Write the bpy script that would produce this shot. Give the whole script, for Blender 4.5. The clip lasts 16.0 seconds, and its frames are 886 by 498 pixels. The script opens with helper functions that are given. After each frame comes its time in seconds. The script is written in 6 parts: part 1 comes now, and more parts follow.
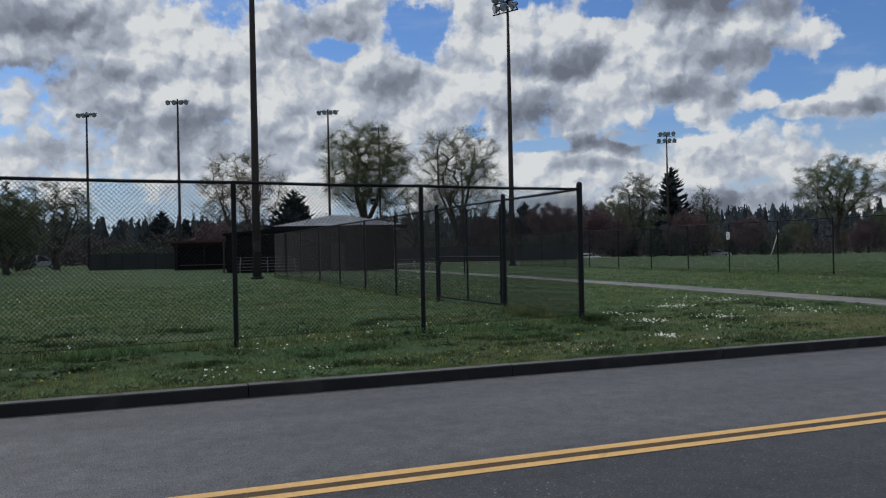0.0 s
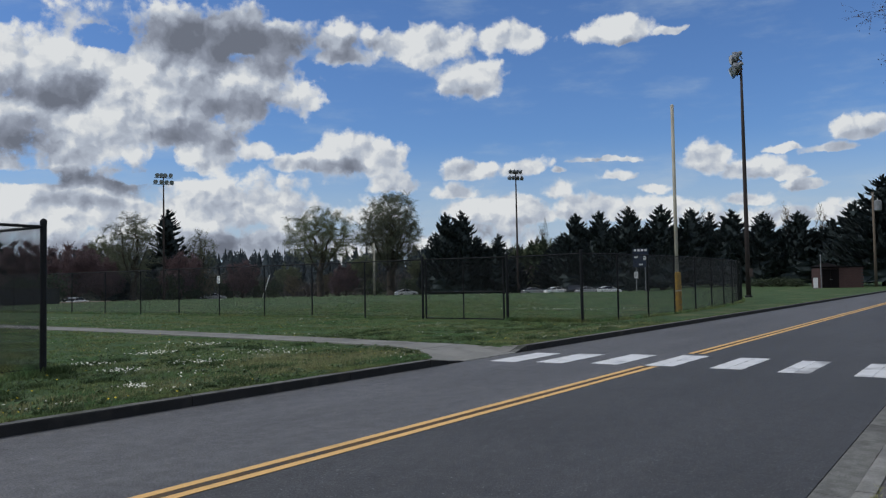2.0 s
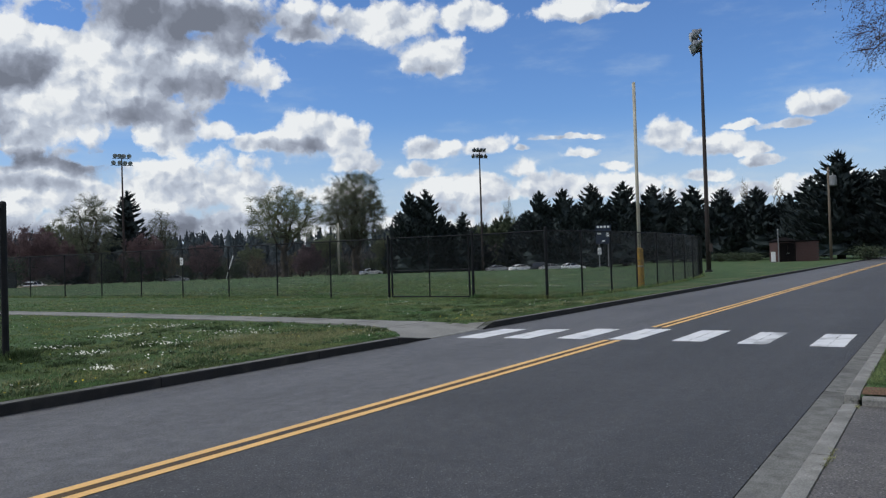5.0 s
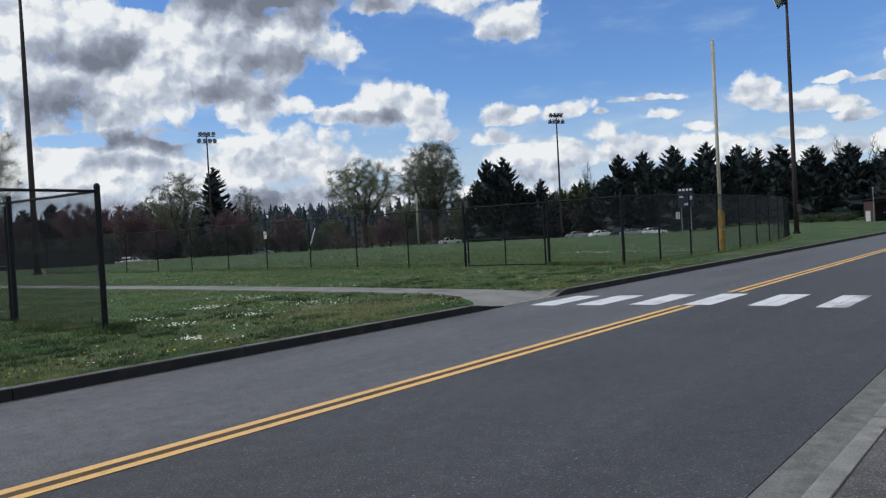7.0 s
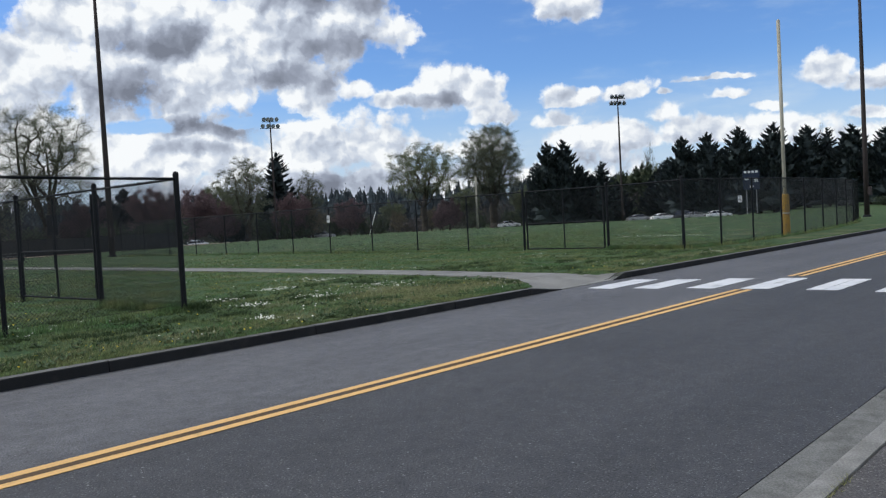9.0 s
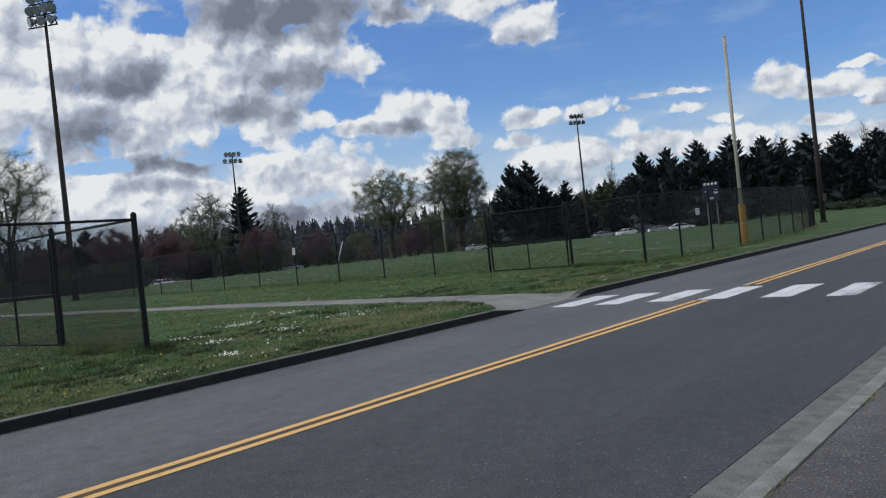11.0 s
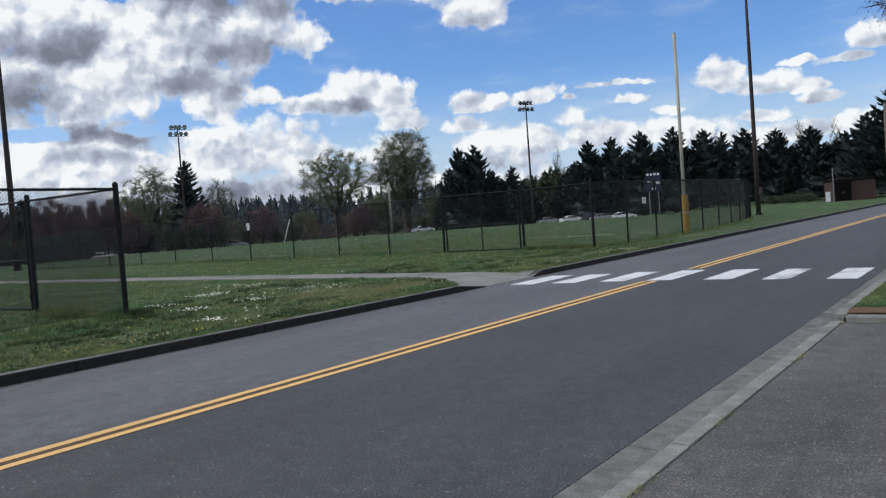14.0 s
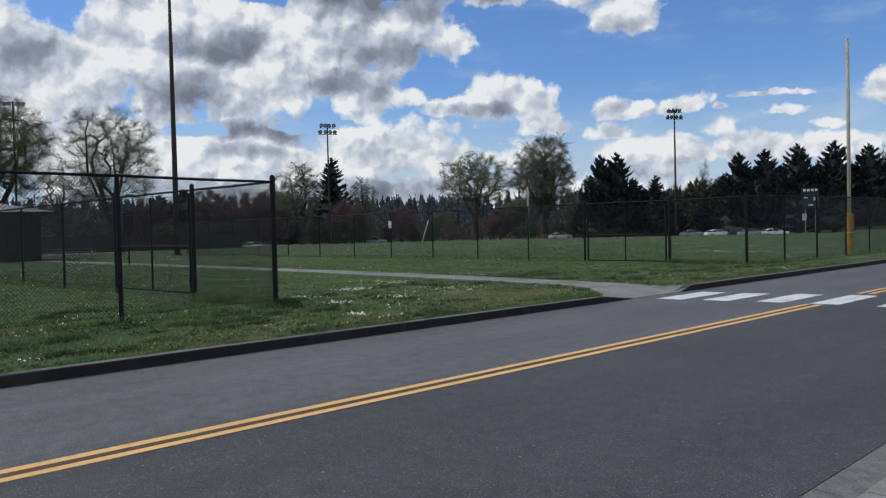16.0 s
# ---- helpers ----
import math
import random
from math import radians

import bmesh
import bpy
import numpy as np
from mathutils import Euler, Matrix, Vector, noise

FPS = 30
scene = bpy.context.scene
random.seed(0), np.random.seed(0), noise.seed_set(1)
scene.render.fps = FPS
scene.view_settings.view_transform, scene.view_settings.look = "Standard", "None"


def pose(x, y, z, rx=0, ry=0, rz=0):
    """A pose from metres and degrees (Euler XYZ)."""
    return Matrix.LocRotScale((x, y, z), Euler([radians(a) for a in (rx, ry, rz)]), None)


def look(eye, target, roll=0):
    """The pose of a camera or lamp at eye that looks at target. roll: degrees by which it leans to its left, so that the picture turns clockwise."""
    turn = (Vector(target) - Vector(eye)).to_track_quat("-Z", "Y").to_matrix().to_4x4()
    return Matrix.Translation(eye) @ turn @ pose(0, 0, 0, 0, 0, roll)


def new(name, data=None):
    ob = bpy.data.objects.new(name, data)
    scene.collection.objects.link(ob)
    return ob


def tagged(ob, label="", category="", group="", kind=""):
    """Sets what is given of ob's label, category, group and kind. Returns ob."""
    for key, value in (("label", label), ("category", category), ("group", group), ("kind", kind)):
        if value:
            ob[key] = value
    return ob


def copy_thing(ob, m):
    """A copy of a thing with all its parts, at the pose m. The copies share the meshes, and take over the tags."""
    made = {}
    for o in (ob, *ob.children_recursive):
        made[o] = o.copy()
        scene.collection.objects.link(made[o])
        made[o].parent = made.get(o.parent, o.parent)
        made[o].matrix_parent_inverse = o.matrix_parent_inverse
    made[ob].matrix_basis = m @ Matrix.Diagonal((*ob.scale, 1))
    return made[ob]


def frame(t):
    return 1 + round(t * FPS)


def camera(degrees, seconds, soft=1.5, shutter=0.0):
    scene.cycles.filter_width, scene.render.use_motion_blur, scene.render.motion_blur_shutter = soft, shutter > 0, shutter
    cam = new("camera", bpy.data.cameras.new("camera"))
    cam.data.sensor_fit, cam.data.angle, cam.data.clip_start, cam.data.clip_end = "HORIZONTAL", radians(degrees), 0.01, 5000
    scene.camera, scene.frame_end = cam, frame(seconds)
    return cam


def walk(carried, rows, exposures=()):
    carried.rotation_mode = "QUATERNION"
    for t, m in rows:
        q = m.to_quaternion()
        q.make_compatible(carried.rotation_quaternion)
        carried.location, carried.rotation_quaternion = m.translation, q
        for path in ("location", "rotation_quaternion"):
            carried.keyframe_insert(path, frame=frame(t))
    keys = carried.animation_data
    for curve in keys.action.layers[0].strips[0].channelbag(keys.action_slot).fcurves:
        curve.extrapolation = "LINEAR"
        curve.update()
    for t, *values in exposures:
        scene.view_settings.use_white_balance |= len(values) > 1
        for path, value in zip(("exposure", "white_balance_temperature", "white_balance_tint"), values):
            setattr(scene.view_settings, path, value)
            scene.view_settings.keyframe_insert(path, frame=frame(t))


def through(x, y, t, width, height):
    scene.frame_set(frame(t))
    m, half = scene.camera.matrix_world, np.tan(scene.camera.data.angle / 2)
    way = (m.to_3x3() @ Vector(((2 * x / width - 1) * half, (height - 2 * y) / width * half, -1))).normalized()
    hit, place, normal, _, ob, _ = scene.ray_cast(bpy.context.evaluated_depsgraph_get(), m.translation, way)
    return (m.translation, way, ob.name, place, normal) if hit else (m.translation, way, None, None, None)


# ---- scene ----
cam = camera(57.9, 16.0, 1.25)
PATH = [
    (0, pose(0.000, -0.000, 1.503, 90.06, 1.17, -20.50)),
    (0.5, pose(0.077, -0.078, 1.525, 90.81, 0.35, -30.05)),
    (1, pose(0.225, -0.081, 1.526, 91.10, 1.59, -39.28)),
    (1.5, pose(0.312, -0.038, 1.537, 92.23, 1.76, -48.15)),
    (2, pose(0.438, 0.009, 1.515, 92.47, 1.03, -55.29)),
    (2.5, pose(0.478, 0.008, 1.523, 91.72, 1.43, -56.93)),
    (3, pose(0.473, 0.017, 1.502, 91.21, 1.66, -57.30)),
    (3.5, pose(0.430, 0.028, 1.502, 90.69, 1.98, -57.47)),
    (4, pose(0.400, 0.021, 1.498, 90.74, 2.07, -57.32)),
    (4.2, pose(0.389, 0.022, 1.497, 90.78, 1.71, -57.97)),
    (6.3, pose(0.295, -0.128, 1.511, 91.51, 2.39, -55.81)),
    (6.5, pose(0.318, -0.152, 1.510, 90.79, 2.48, -53.90)),
    (7, pose(0.237, -0.262, 1.521, 88.86, 3.09, -52.14)),
    (7.5, pose(0.103, -0.317, 1.532, 88.54, 3.75, -51.93)),
    (8, pose(-0.056, -0.341, 1.524, 87.35, 2.66, -51.94)),
    (8.5, pose(-0.136, -0.431, 1.527, 87.68, 2.14, -49.67)),
    (8.7, pose(-0.146, -0.484, 1.541, 87.86, 2.33, -48.45)),
    (10.8, pose(-0.121, -0.791, 1.573, 88.39, 7.08, -49.47)),
    (11, pose(-0.154, -0.770, 1.561, 89.51, 6.03, -50.17)),
    (11.5, pose(-0.366, -0.859, 1.570, 91.55, 5.84, -51.15)),
    (12, pose(-0.506, -0.862, 1.568, 91.48, 5.96, -50.32)),
    (12.5, pose(-0.644, -0.885, 1.539, 89.50, 4.24, -49.63)),
    (13, pose(-0.757, -0.911, 1.544, 89.06, 4.20, -51.50)),
    (13.5, pose(-1.071, -0.977, 1.531, 88.72, 5.27, -53.86)),
    (14, pose(-1.195, -0.950, 1.531, 87.89, 4.26, -54.19)),
    (14.5, pose(-1.195, -0.935, 1.540, 88.80, 3.19, -51.78)),
    (15, pose(-1.245, -0.851, 1.564, 89.42, 2.90, -44.94)),
    (15.5, pose(-1.255, -0.805, 1.532, 88.91, 2.13, -43.88)),
    (16, pose(-1.133, -0.646, 1.536, 88.66, 1.40, -44.49)),
]
walk(cam, PATH, [(0.0, -0.52), (0.5, -0.68), (1.0, -0.76), (1.5, -0.54), (2.0, -0.44), (2.5, -0.3), (4.0, -0.2), (6.5, -0.2), (7.0, -0.18), (7.5, -0.12), (8.5, -0.02), (11.0, -0.27), (11.5, -0.46), (12.0, -0.56), (12.5, -0.35), (13.0, -0.12), (13.5, -0.22), (14.0, -0.07), (15.0, -0.14), (16.0, -0.25)])

# ---- light ----
SUN_AZ, SUN_EL = -38.0, 47.0   # degrees right of +y, degrees up
sun = new("sun", bpy.data.lights.new("sun", "SUN"))
sun.data.energy, sun.data.angle, sun.data.color = 2.2, radians(9), (1.0, 0.97, 0.94)
sun.matrix_world = look((0, 0, 60), (-math.sin(radians(SUN_AZ)) * 60, -math.cos(radians(SUN_AZ)) * 60, 60 - 60 * math.tan(radians(SUN_EL))))

# clouds: azimuth right of +y, elevation, half width, half height, in degrees
HEAPS = [(49.4, 9, 3.2, 2.59), (45.6, 8.5, 2.7, 1.09), (54.2, 16.3, 3.1, 1.8), (57.4, 14, 2.5, 1.72), (52.2, 16.7, 1.4, 1.04), (60.8, 17, 3.6, 1.48), (68, 16.9, 3.1, 1.32), (71.8, 16.7, 1.3, 0.5), (61.6, 8, 1.9, 0.95), (63.8, 7.7, 0.9, 0.36), (57.2, 7.9, 1.8, 0.87), (63.6, 6.3, 1.4, 0.95), (67.8, 7, 1.4, 0.63), (70, 6.1, 1.2, 0.63), (67.4, 8.4, 2.4, 0.31), (73.6, 8, 2.4, 1.53), (76.7, 7.3, 2, 0.98), (79.3, 6.9, 1.5, 0.59), (78.7, 8.6, 1.3, 0.33), (83.3, 9.3, 1.6, 0.99)]
LOW_HEAPS = [(81.5, 8.3, 1.5, 0.43), (80.2, 6, 1.2, 0.48), (76.3, 5.3, 1.6, 0.61), (66.3, 4.6, 10, 1.35), (78.5, 3.9, 8, 0.95), (52.1, 7, 2.2, 0.95), (56.7, 6.4, 2.4, 0.88), (59.5, 5, 6, 1.4), (38.8, 5, 16.4, 2.21), (40.2, 16.7, 9.5, 2.22), (48.4, 15.7, 2.4, 1.04), (37.2, 12.9, 8, 2.18), (38.5, 9.9, 4.2, 2.46), (31.6, 9.3, 3.1, 2.35), (29.5, 13.7, 2.8, 2.89), (42.2, 9.2, 1.5, 1.15), (42, 2.6, 24, 2.1)]
DECK = [(33, 13, 10, 5.5), (9.4, 11.7, 23.6, 7.2), (39, 13.9, 6.9, 2.6), (38.4, 10.2, 4.4, 2.46), (32.1, 9.9, 2.3, 2), (23.9, 13.9, 4.4, 3.61), (-5, 15.5, 9.9, 6.77), (15.2, 6.2, 32.3, 2.78)]
# blue gaps in the deck
GAPS = [(19.2, 15.7, 2.5, 2.17), (13.2, 14.3, 1.7, 0.68), (43.5, 10.3, 2.4, 1.08), (36.6, 7.6, 4.1, 0.38), (31.9, 16.3, 1.7, 0.66), (27.7, 7.3, 2, 0.47), (44.3, 10.2, 1.2, 1.53), (36, 8.2, 0.8, 1.06)]
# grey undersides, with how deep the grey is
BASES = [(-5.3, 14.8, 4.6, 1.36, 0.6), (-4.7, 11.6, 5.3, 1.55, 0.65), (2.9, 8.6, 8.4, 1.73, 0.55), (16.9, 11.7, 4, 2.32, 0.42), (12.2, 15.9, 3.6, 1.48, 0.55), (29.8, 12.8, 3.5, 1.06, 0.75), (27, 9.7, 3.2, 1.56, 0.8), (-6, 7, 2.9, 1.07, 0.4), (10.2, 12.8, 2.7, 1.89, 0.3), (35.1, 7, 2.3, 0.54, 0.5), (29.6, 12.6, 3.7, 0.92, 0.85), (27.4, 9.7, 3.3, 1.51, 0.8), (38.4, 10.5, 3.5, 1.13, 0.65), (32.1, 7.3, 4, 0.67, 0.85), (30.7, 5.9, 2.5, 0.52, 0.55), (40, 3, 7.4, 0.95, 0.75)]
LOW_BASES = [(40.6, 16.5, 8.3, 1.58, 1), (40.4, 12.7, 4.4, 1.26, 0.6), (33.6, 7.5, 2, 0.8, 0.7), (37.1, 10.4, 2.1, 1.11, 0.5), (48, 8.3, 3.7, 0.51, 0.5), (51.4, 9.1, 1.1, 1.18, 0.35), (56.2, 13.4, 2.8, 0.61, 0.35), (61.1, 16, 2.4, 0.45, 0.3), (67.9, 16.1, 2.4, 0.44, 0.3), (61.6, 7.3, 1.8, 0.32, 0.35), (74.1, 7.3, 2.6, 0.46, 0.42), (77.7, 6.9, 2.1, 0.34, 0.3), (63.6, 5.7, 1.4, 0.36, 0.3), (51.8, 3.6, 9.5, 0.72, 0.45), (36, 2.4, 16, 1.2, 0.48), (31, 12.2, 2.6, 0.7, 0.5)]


class Nodes:
    """Short hands for building shader nodes."""

    def __init__(self, tree):
        self.n, self.l = tree.nodes, tree.links

    def put(self, socket, v):
        if isinstance(v, (int, float)):
            socket.default_value = v
        elif isinstance(v, tuple):
            socket.default_value = v
        else:
            self.l.new(v, socket)

    def math(self, op, *args):
        m = self.n.new("ShaderNodeMath"); m.operation = op
        for i, v in enumerate(args):
            self.put(m.inputs[i], v)
        return m.outputs[0]

    def vec(self, op, *args):
        m = self.n.new("ShaderNodeVectorMath"); m.operation = op
        for i, v in enumerate(args):
            self.put(m.inputs[i], v)
        return m.outputs["Value"] if op == "LENGTH" else m.outputs[0]

    def remap(self, v, a, b, c, d, smooth=True):
        m = self.n.new("ShaderNodeMapRange")
        m.interpolation_type = "SMOOTHSTEP" if smooth else "LINEAR"
        self.l.new(v, m.inputs[0])
        for i, x in enumerate((a, b, c, d)):
            m.inputs[i + 1].default_value = x
        return m.outputs[0]

    def noise(self, at, scale, detail, rough=0.5, colour=False):
        t = self.n.new("ShaderNodeTexNoise")
        t.inputs["Scale"].default_value, t.inputs["Detail"].default_value, t.inputs["Roughness"].default_value = scale, detail, rough
        self.l.new(at, t.inputs["Vector"])
        return t.outputs["Color" if colour else "Fac"]

    def billow(self, at, scale, detail, rough=0.5):
        """Rounded puffs: high in the middle of each, creased between them."""
        t = self.n.new("ShaderNodeTexVoronoi"); t.feature = "SMOOTH_F1"
        t.inputs["Scale"].default_value, t.inputs["Smoothness"].default_value, t.inputs["Detail"].default_value, t.inputs["Roughness"].default_value = scale, 0.35, detail, rough
        self.l.new(at, t.inputs["Vector"])
        return self.math("SUBTRACT", 0.76, t.outputs["Distance"])

    def oval(self, at, az, el, w, h, flat=1.0):
        """Distance from an oval's middle, 1 at its rim; flat: how much shallower it is below."""
        d = self.vec("MULTIPLY_ADD", at, (1 / w, 1 / h, 0), (-az / w, -el / h, 0))
        if flat != 1.0:
            d = self.vec("MAXIMUM", d, self.vec("MULTIPLY", d, (-1, -flat, 0)))
        return self.vec("LENGTH", d)

    def union(self, values, soft):
        best = values[0]
        for v in values[1:]:
            best = self.math("SMOOTH_MIN", best, v, soft)
        return best


world = bpy.data.worlds.new("sky")
scene.world = world
world.use_nodes = True
W = Nodes(world.node_tree)
wn, wl = W.n, W.l
bg = wn["Background"]
sky = wn.new("ShaderNodeTexSky")
sky.sky_type, sky.sun_disc = "NISHITA", False
sky.sun_elevation, sky.sun_rotation = radians(SUN_EL), radians(SUN_AZ)
sky.air_density, sky.dust_density, sky.ozone_density = 1.0, 0.6, 2.0
SKY = 0.105
tc = wn.new("ShaderNodeTexCoord")
axis = wn.new("ShaderNodeSeparateXYZ")
wl.new(tc.outputs["Generated"], axis.inputs[0])
az = W.math("DEGREES", W.math("ARCTAN2", axis.outputs[0], axis.outputs[1]))
el = W.math("DEGREES", W.math("ARCSINE", axis.outputs[2]))
here = wn.new("ShaderNodeCombineXYZ")
wl.new(az, here.inputs[0]); wl.new(el, here.inputs[1])
here = here.outputs[0]
# outlines swirl at two scales
warp = W.vec("MULTIPLY_ADD", W.noise(here, 0.22, 2, 0.5, True), (3.4, 2.0, 0), (-1.7, -1.0, 0))
curl = W.vec("MULTIPLY_ADD", W.noise(here, 0.8, 4, 0.55, True), (1.7, 1.3, 0), (-0.85, -0.65, 0))
moved = W.vec("ADD", here, W.vec("ADD", warp, curl))
small = W.vec("ADD", here, W.vec("MULTIPLY", W.vec("ADD", warp, curl), (0.62, 0.62, 0)))
heaps = W.union([W.oval(small, *q, 1.7) for q in HEAPS + LOW_HEAPS], 0.12)
deck = W.union([W.oval(moved, *q) for q in DECK], 0.2)
gaps = W.union([W.oval(small, *q) for q in GAPS], 0.2)
deck = W.math("MAXIMUM", deck, W.math("MULTIPLY_ADD", gaps, -0.9, 1.85))
# away from the drawn clouds a broken deck goes on
aside = W.remap(W.math("ABSOLUTE", W.math("SUBTRACT", az, 34)), 54, 68, 0.0, 1.0)
where = W.math("MAXIMUM", W.remap(el, 19.5, 26, 0.0, 1.0), aside)
beyond = W.math("ADD", W.math("MULTIPLY_ADD", W.noise(here, 0.06, 3), -5.0, 3.2), W.remap(where, 0.0, 1.0, 3.0, 0.0, False))
solid = W.math("MINIMUM", W.math("MINIMUM", W.math("ADD", heaps, 0.05), deck), beyond)
puffs = W.billow(W.vec("ADD", here, curl), 0.30, 3.5, 0.44)
lit = W.billow(W.vec("ADD", W.vec("ADD", here, curl), (-0.35, 0.55, 0)), 0.30, 3.5, 0.44)
fray = W.noise(here, 1.3, 6, 0.6)
depth = W.math("ADD", W.math("SUBTRACT", 1.33, solid), W.math("MULTIPLY_ADD", puffs, 1.05, W.math("MULTIPLY_ADD", fray, 0.75, -0.40)))
cover = W.remap(depth, 0.02, 0.42, 0.0, 1.0)
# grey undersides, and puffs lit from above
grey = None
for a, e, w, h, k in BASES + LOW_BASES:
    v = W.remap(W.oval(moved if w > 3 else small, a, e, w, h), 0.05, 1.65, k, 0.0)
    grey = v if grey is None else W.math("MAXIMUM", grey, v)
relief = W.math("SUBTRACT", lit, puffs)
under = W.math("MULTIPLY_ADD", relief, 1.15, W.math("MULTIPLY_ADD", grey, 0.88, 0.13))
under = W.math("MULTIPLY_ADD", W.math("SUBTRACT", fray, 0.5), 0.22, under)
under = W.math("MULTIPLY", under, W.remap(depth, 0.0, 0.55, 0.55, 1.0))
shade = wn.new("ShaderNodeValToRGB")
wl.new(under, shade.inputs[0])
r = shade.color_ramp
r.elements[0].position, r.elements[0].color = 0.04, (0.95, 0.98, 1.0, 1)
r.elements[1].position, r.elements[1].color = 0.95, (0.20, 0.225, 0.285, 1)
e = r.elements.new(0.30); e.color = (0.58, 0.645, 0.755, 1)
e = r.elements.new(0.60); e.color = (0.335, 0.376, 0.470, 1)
blue = W.vec("MULTIPLY", sky.outputs[0], (0.71 * SKY, 0.99 * SKY, 1.42 * SKY))
# thin high veil and paler air near the horizon
veil_at = W.vec("MULTIPLY", here, (0.10, 0.34, 0))
veil = W.math("MULTIPLY_ADD", W.remap(W.noise(veil_at, 1.0, 6, 0.6), 0.48, 0.78, 0.0, 1.0), 0.42, W.remap(el, 10.5, 2.0, 0.0, 0.85))
airy = wn.new("ShaderNodeMix"); airy.data_type = "RGBA"; airy.inputs[7].default_value = (0.55, 0.69, 0.85, 1)
wl.new(veil, airy.inputs[0]); wl.new(blue, airy.inputs[6])
mix = wn.new("ShaderNodeMix"); mix.data_type = "RGBA"
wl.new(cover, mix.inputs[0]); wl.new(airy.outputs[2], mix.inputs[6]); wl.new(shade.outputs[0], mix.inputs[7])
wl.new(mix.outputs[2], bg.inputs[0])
bg.inputs[1].default_value = 1.0

# ---- materials ----
def material(name, colour, rough=0.8, vary=0.25, scale=6.0, fine=60.0, bump=0.3, metal=0.0, tint=None, spot=None, spec=0.3, coords="Object", rand=0.0, through=0.0):
    """A surface with two scales of variation. tint: a second colour that large noise brings in. spot: (colour, scale, from, to) for patches."""
    m = bpy.data.materials.new(name)
    m.use_nodes = True
    n, l = m.node_tree.nodes, m.node_tree.links
    b = n["Principled BSDF"]
    tcn = n.new("ShaderNodeTexCoord")
    big, small = n.new("ShaderNodeTexNoise"), n.new("ShaderNodeTexNoise")
    big.inputs["Scale"].default_value, big.inputs["Detail"].default_value = scale, 4
    small.inputs["Scale"].default_value, small.inputs["Detail"].default_value = fine, 3
    for t in (big, small):
        l.new(tcn.outputs[coords], t.inputs["Vector"])
    ramp = n.new("ShaderNodeMapRange"); ramp.inputs[1].default_value, ramp.inputs[2].default_value = 0.35, 0.65
    l.new(big.outputs["Fac"], ramp.inputs[0])
    base = n.new("ShaderNodeMix"); base.data_type = "RGBA"
    base.inputs[6].default_value = (*colour, 1)
    base.inputs[7].default_value = (*(tint or [c * (1 - vary) for c in colour]), 1)
    l.new(ramp.outputs[0], base.inputs[0])
    out = base.outputs[2]
    grain = n.new("ShaderNodeMapRange"); grain.inputs[1].default_value, grain.inputs[2].default_value = 0.3, 0.7
    grain.inputs[3].default_value, grain.inputs[4].default_value = 1 - vary, 1 + vary
    l.new(small.outputs["Fac"], grain.inputs[0])
    fac = grain.outputs[0]
    if rand:
        info = n.new("ShaderNodeNewGeometry")
        rr = n.new("ShaderNodeMapRange"); rr.inputs[3].default_value, rr.inputs[4].default_value = 1 - rand, 1 + rand
        l.new(info.outputs["Random Per Island"], rr.inputs[0])
        mm = n.new("ShaderNodeMath"); mm.operation = "MULTIPLY"; l.new(fac, mm.inputs[0]); l.new(rr.outputs[0], mm.inputs[1])
        fac = mm.outputs[0]
    mul = n.new("ShaderNodeVectorMath"); mul.operation = "SCALE"
    l.new(out, mul.inputs[0]); l.new(fac, mul.inputs["Scale"])
    out = mul.outputs[0]
    if spot:
        sp = n.new("ShaderNodeTexNoise"); sp.inputs["Scale"].default_value, sp.inputs["Detail"].default_value = spot[1], 5
        l.new(tcn.outputs[coords], sp.inputs["Vector"])
        sr = n.new("ShaderNodeMapRange"); sr.inputs[1].default_value, sr.inputs[2].default_value = spot[2], spot[3]
        l.new(sp.outputs["Fac"], sr.inputs[0])
        sm = n.new("ShaderNodeMix"); sm.data_type = "RGBA"; sm.inputs[7].default_value = (*spot[0], 1)
        l.new(sr.outputs[0], sm.inputs[0]); l.new(out, sm.inputs[6])
        out = sm.outputs[2]
    l.new(out, b.inputs["Base Color"])
    b.inputs["Roughness"].default_value, b.inputs["Metallic"].default_value = rough, metal
    b.inputs["Specular IOR Level"].default_value = spec
    if bump:
        bp = n.new("ShaderNodeBump"); bp.inputs["Strength"].default_value, bp.inputs["Distance"].default_value = bump, 0.01
        l.new(small.outputs["Fac"], bp.inputs["Height"]); l.new(bp.outputs[0], b.inputs["Normal"])
    if through:
        tr = n.new("ShaderNodeBsdfTranslucent"); l.new(out, tr.inputs[0])
        ms = n.new("ShaderNodeMixShader"); ms.inputs[0].default_value = through
        l.new(b.outputs[0], ms.inputs[1]); l.new(tr.outputs[0], ms.inputs[2])
        l.new(ms.outputs[0], n["Material Output"].inputs[0])
    return m


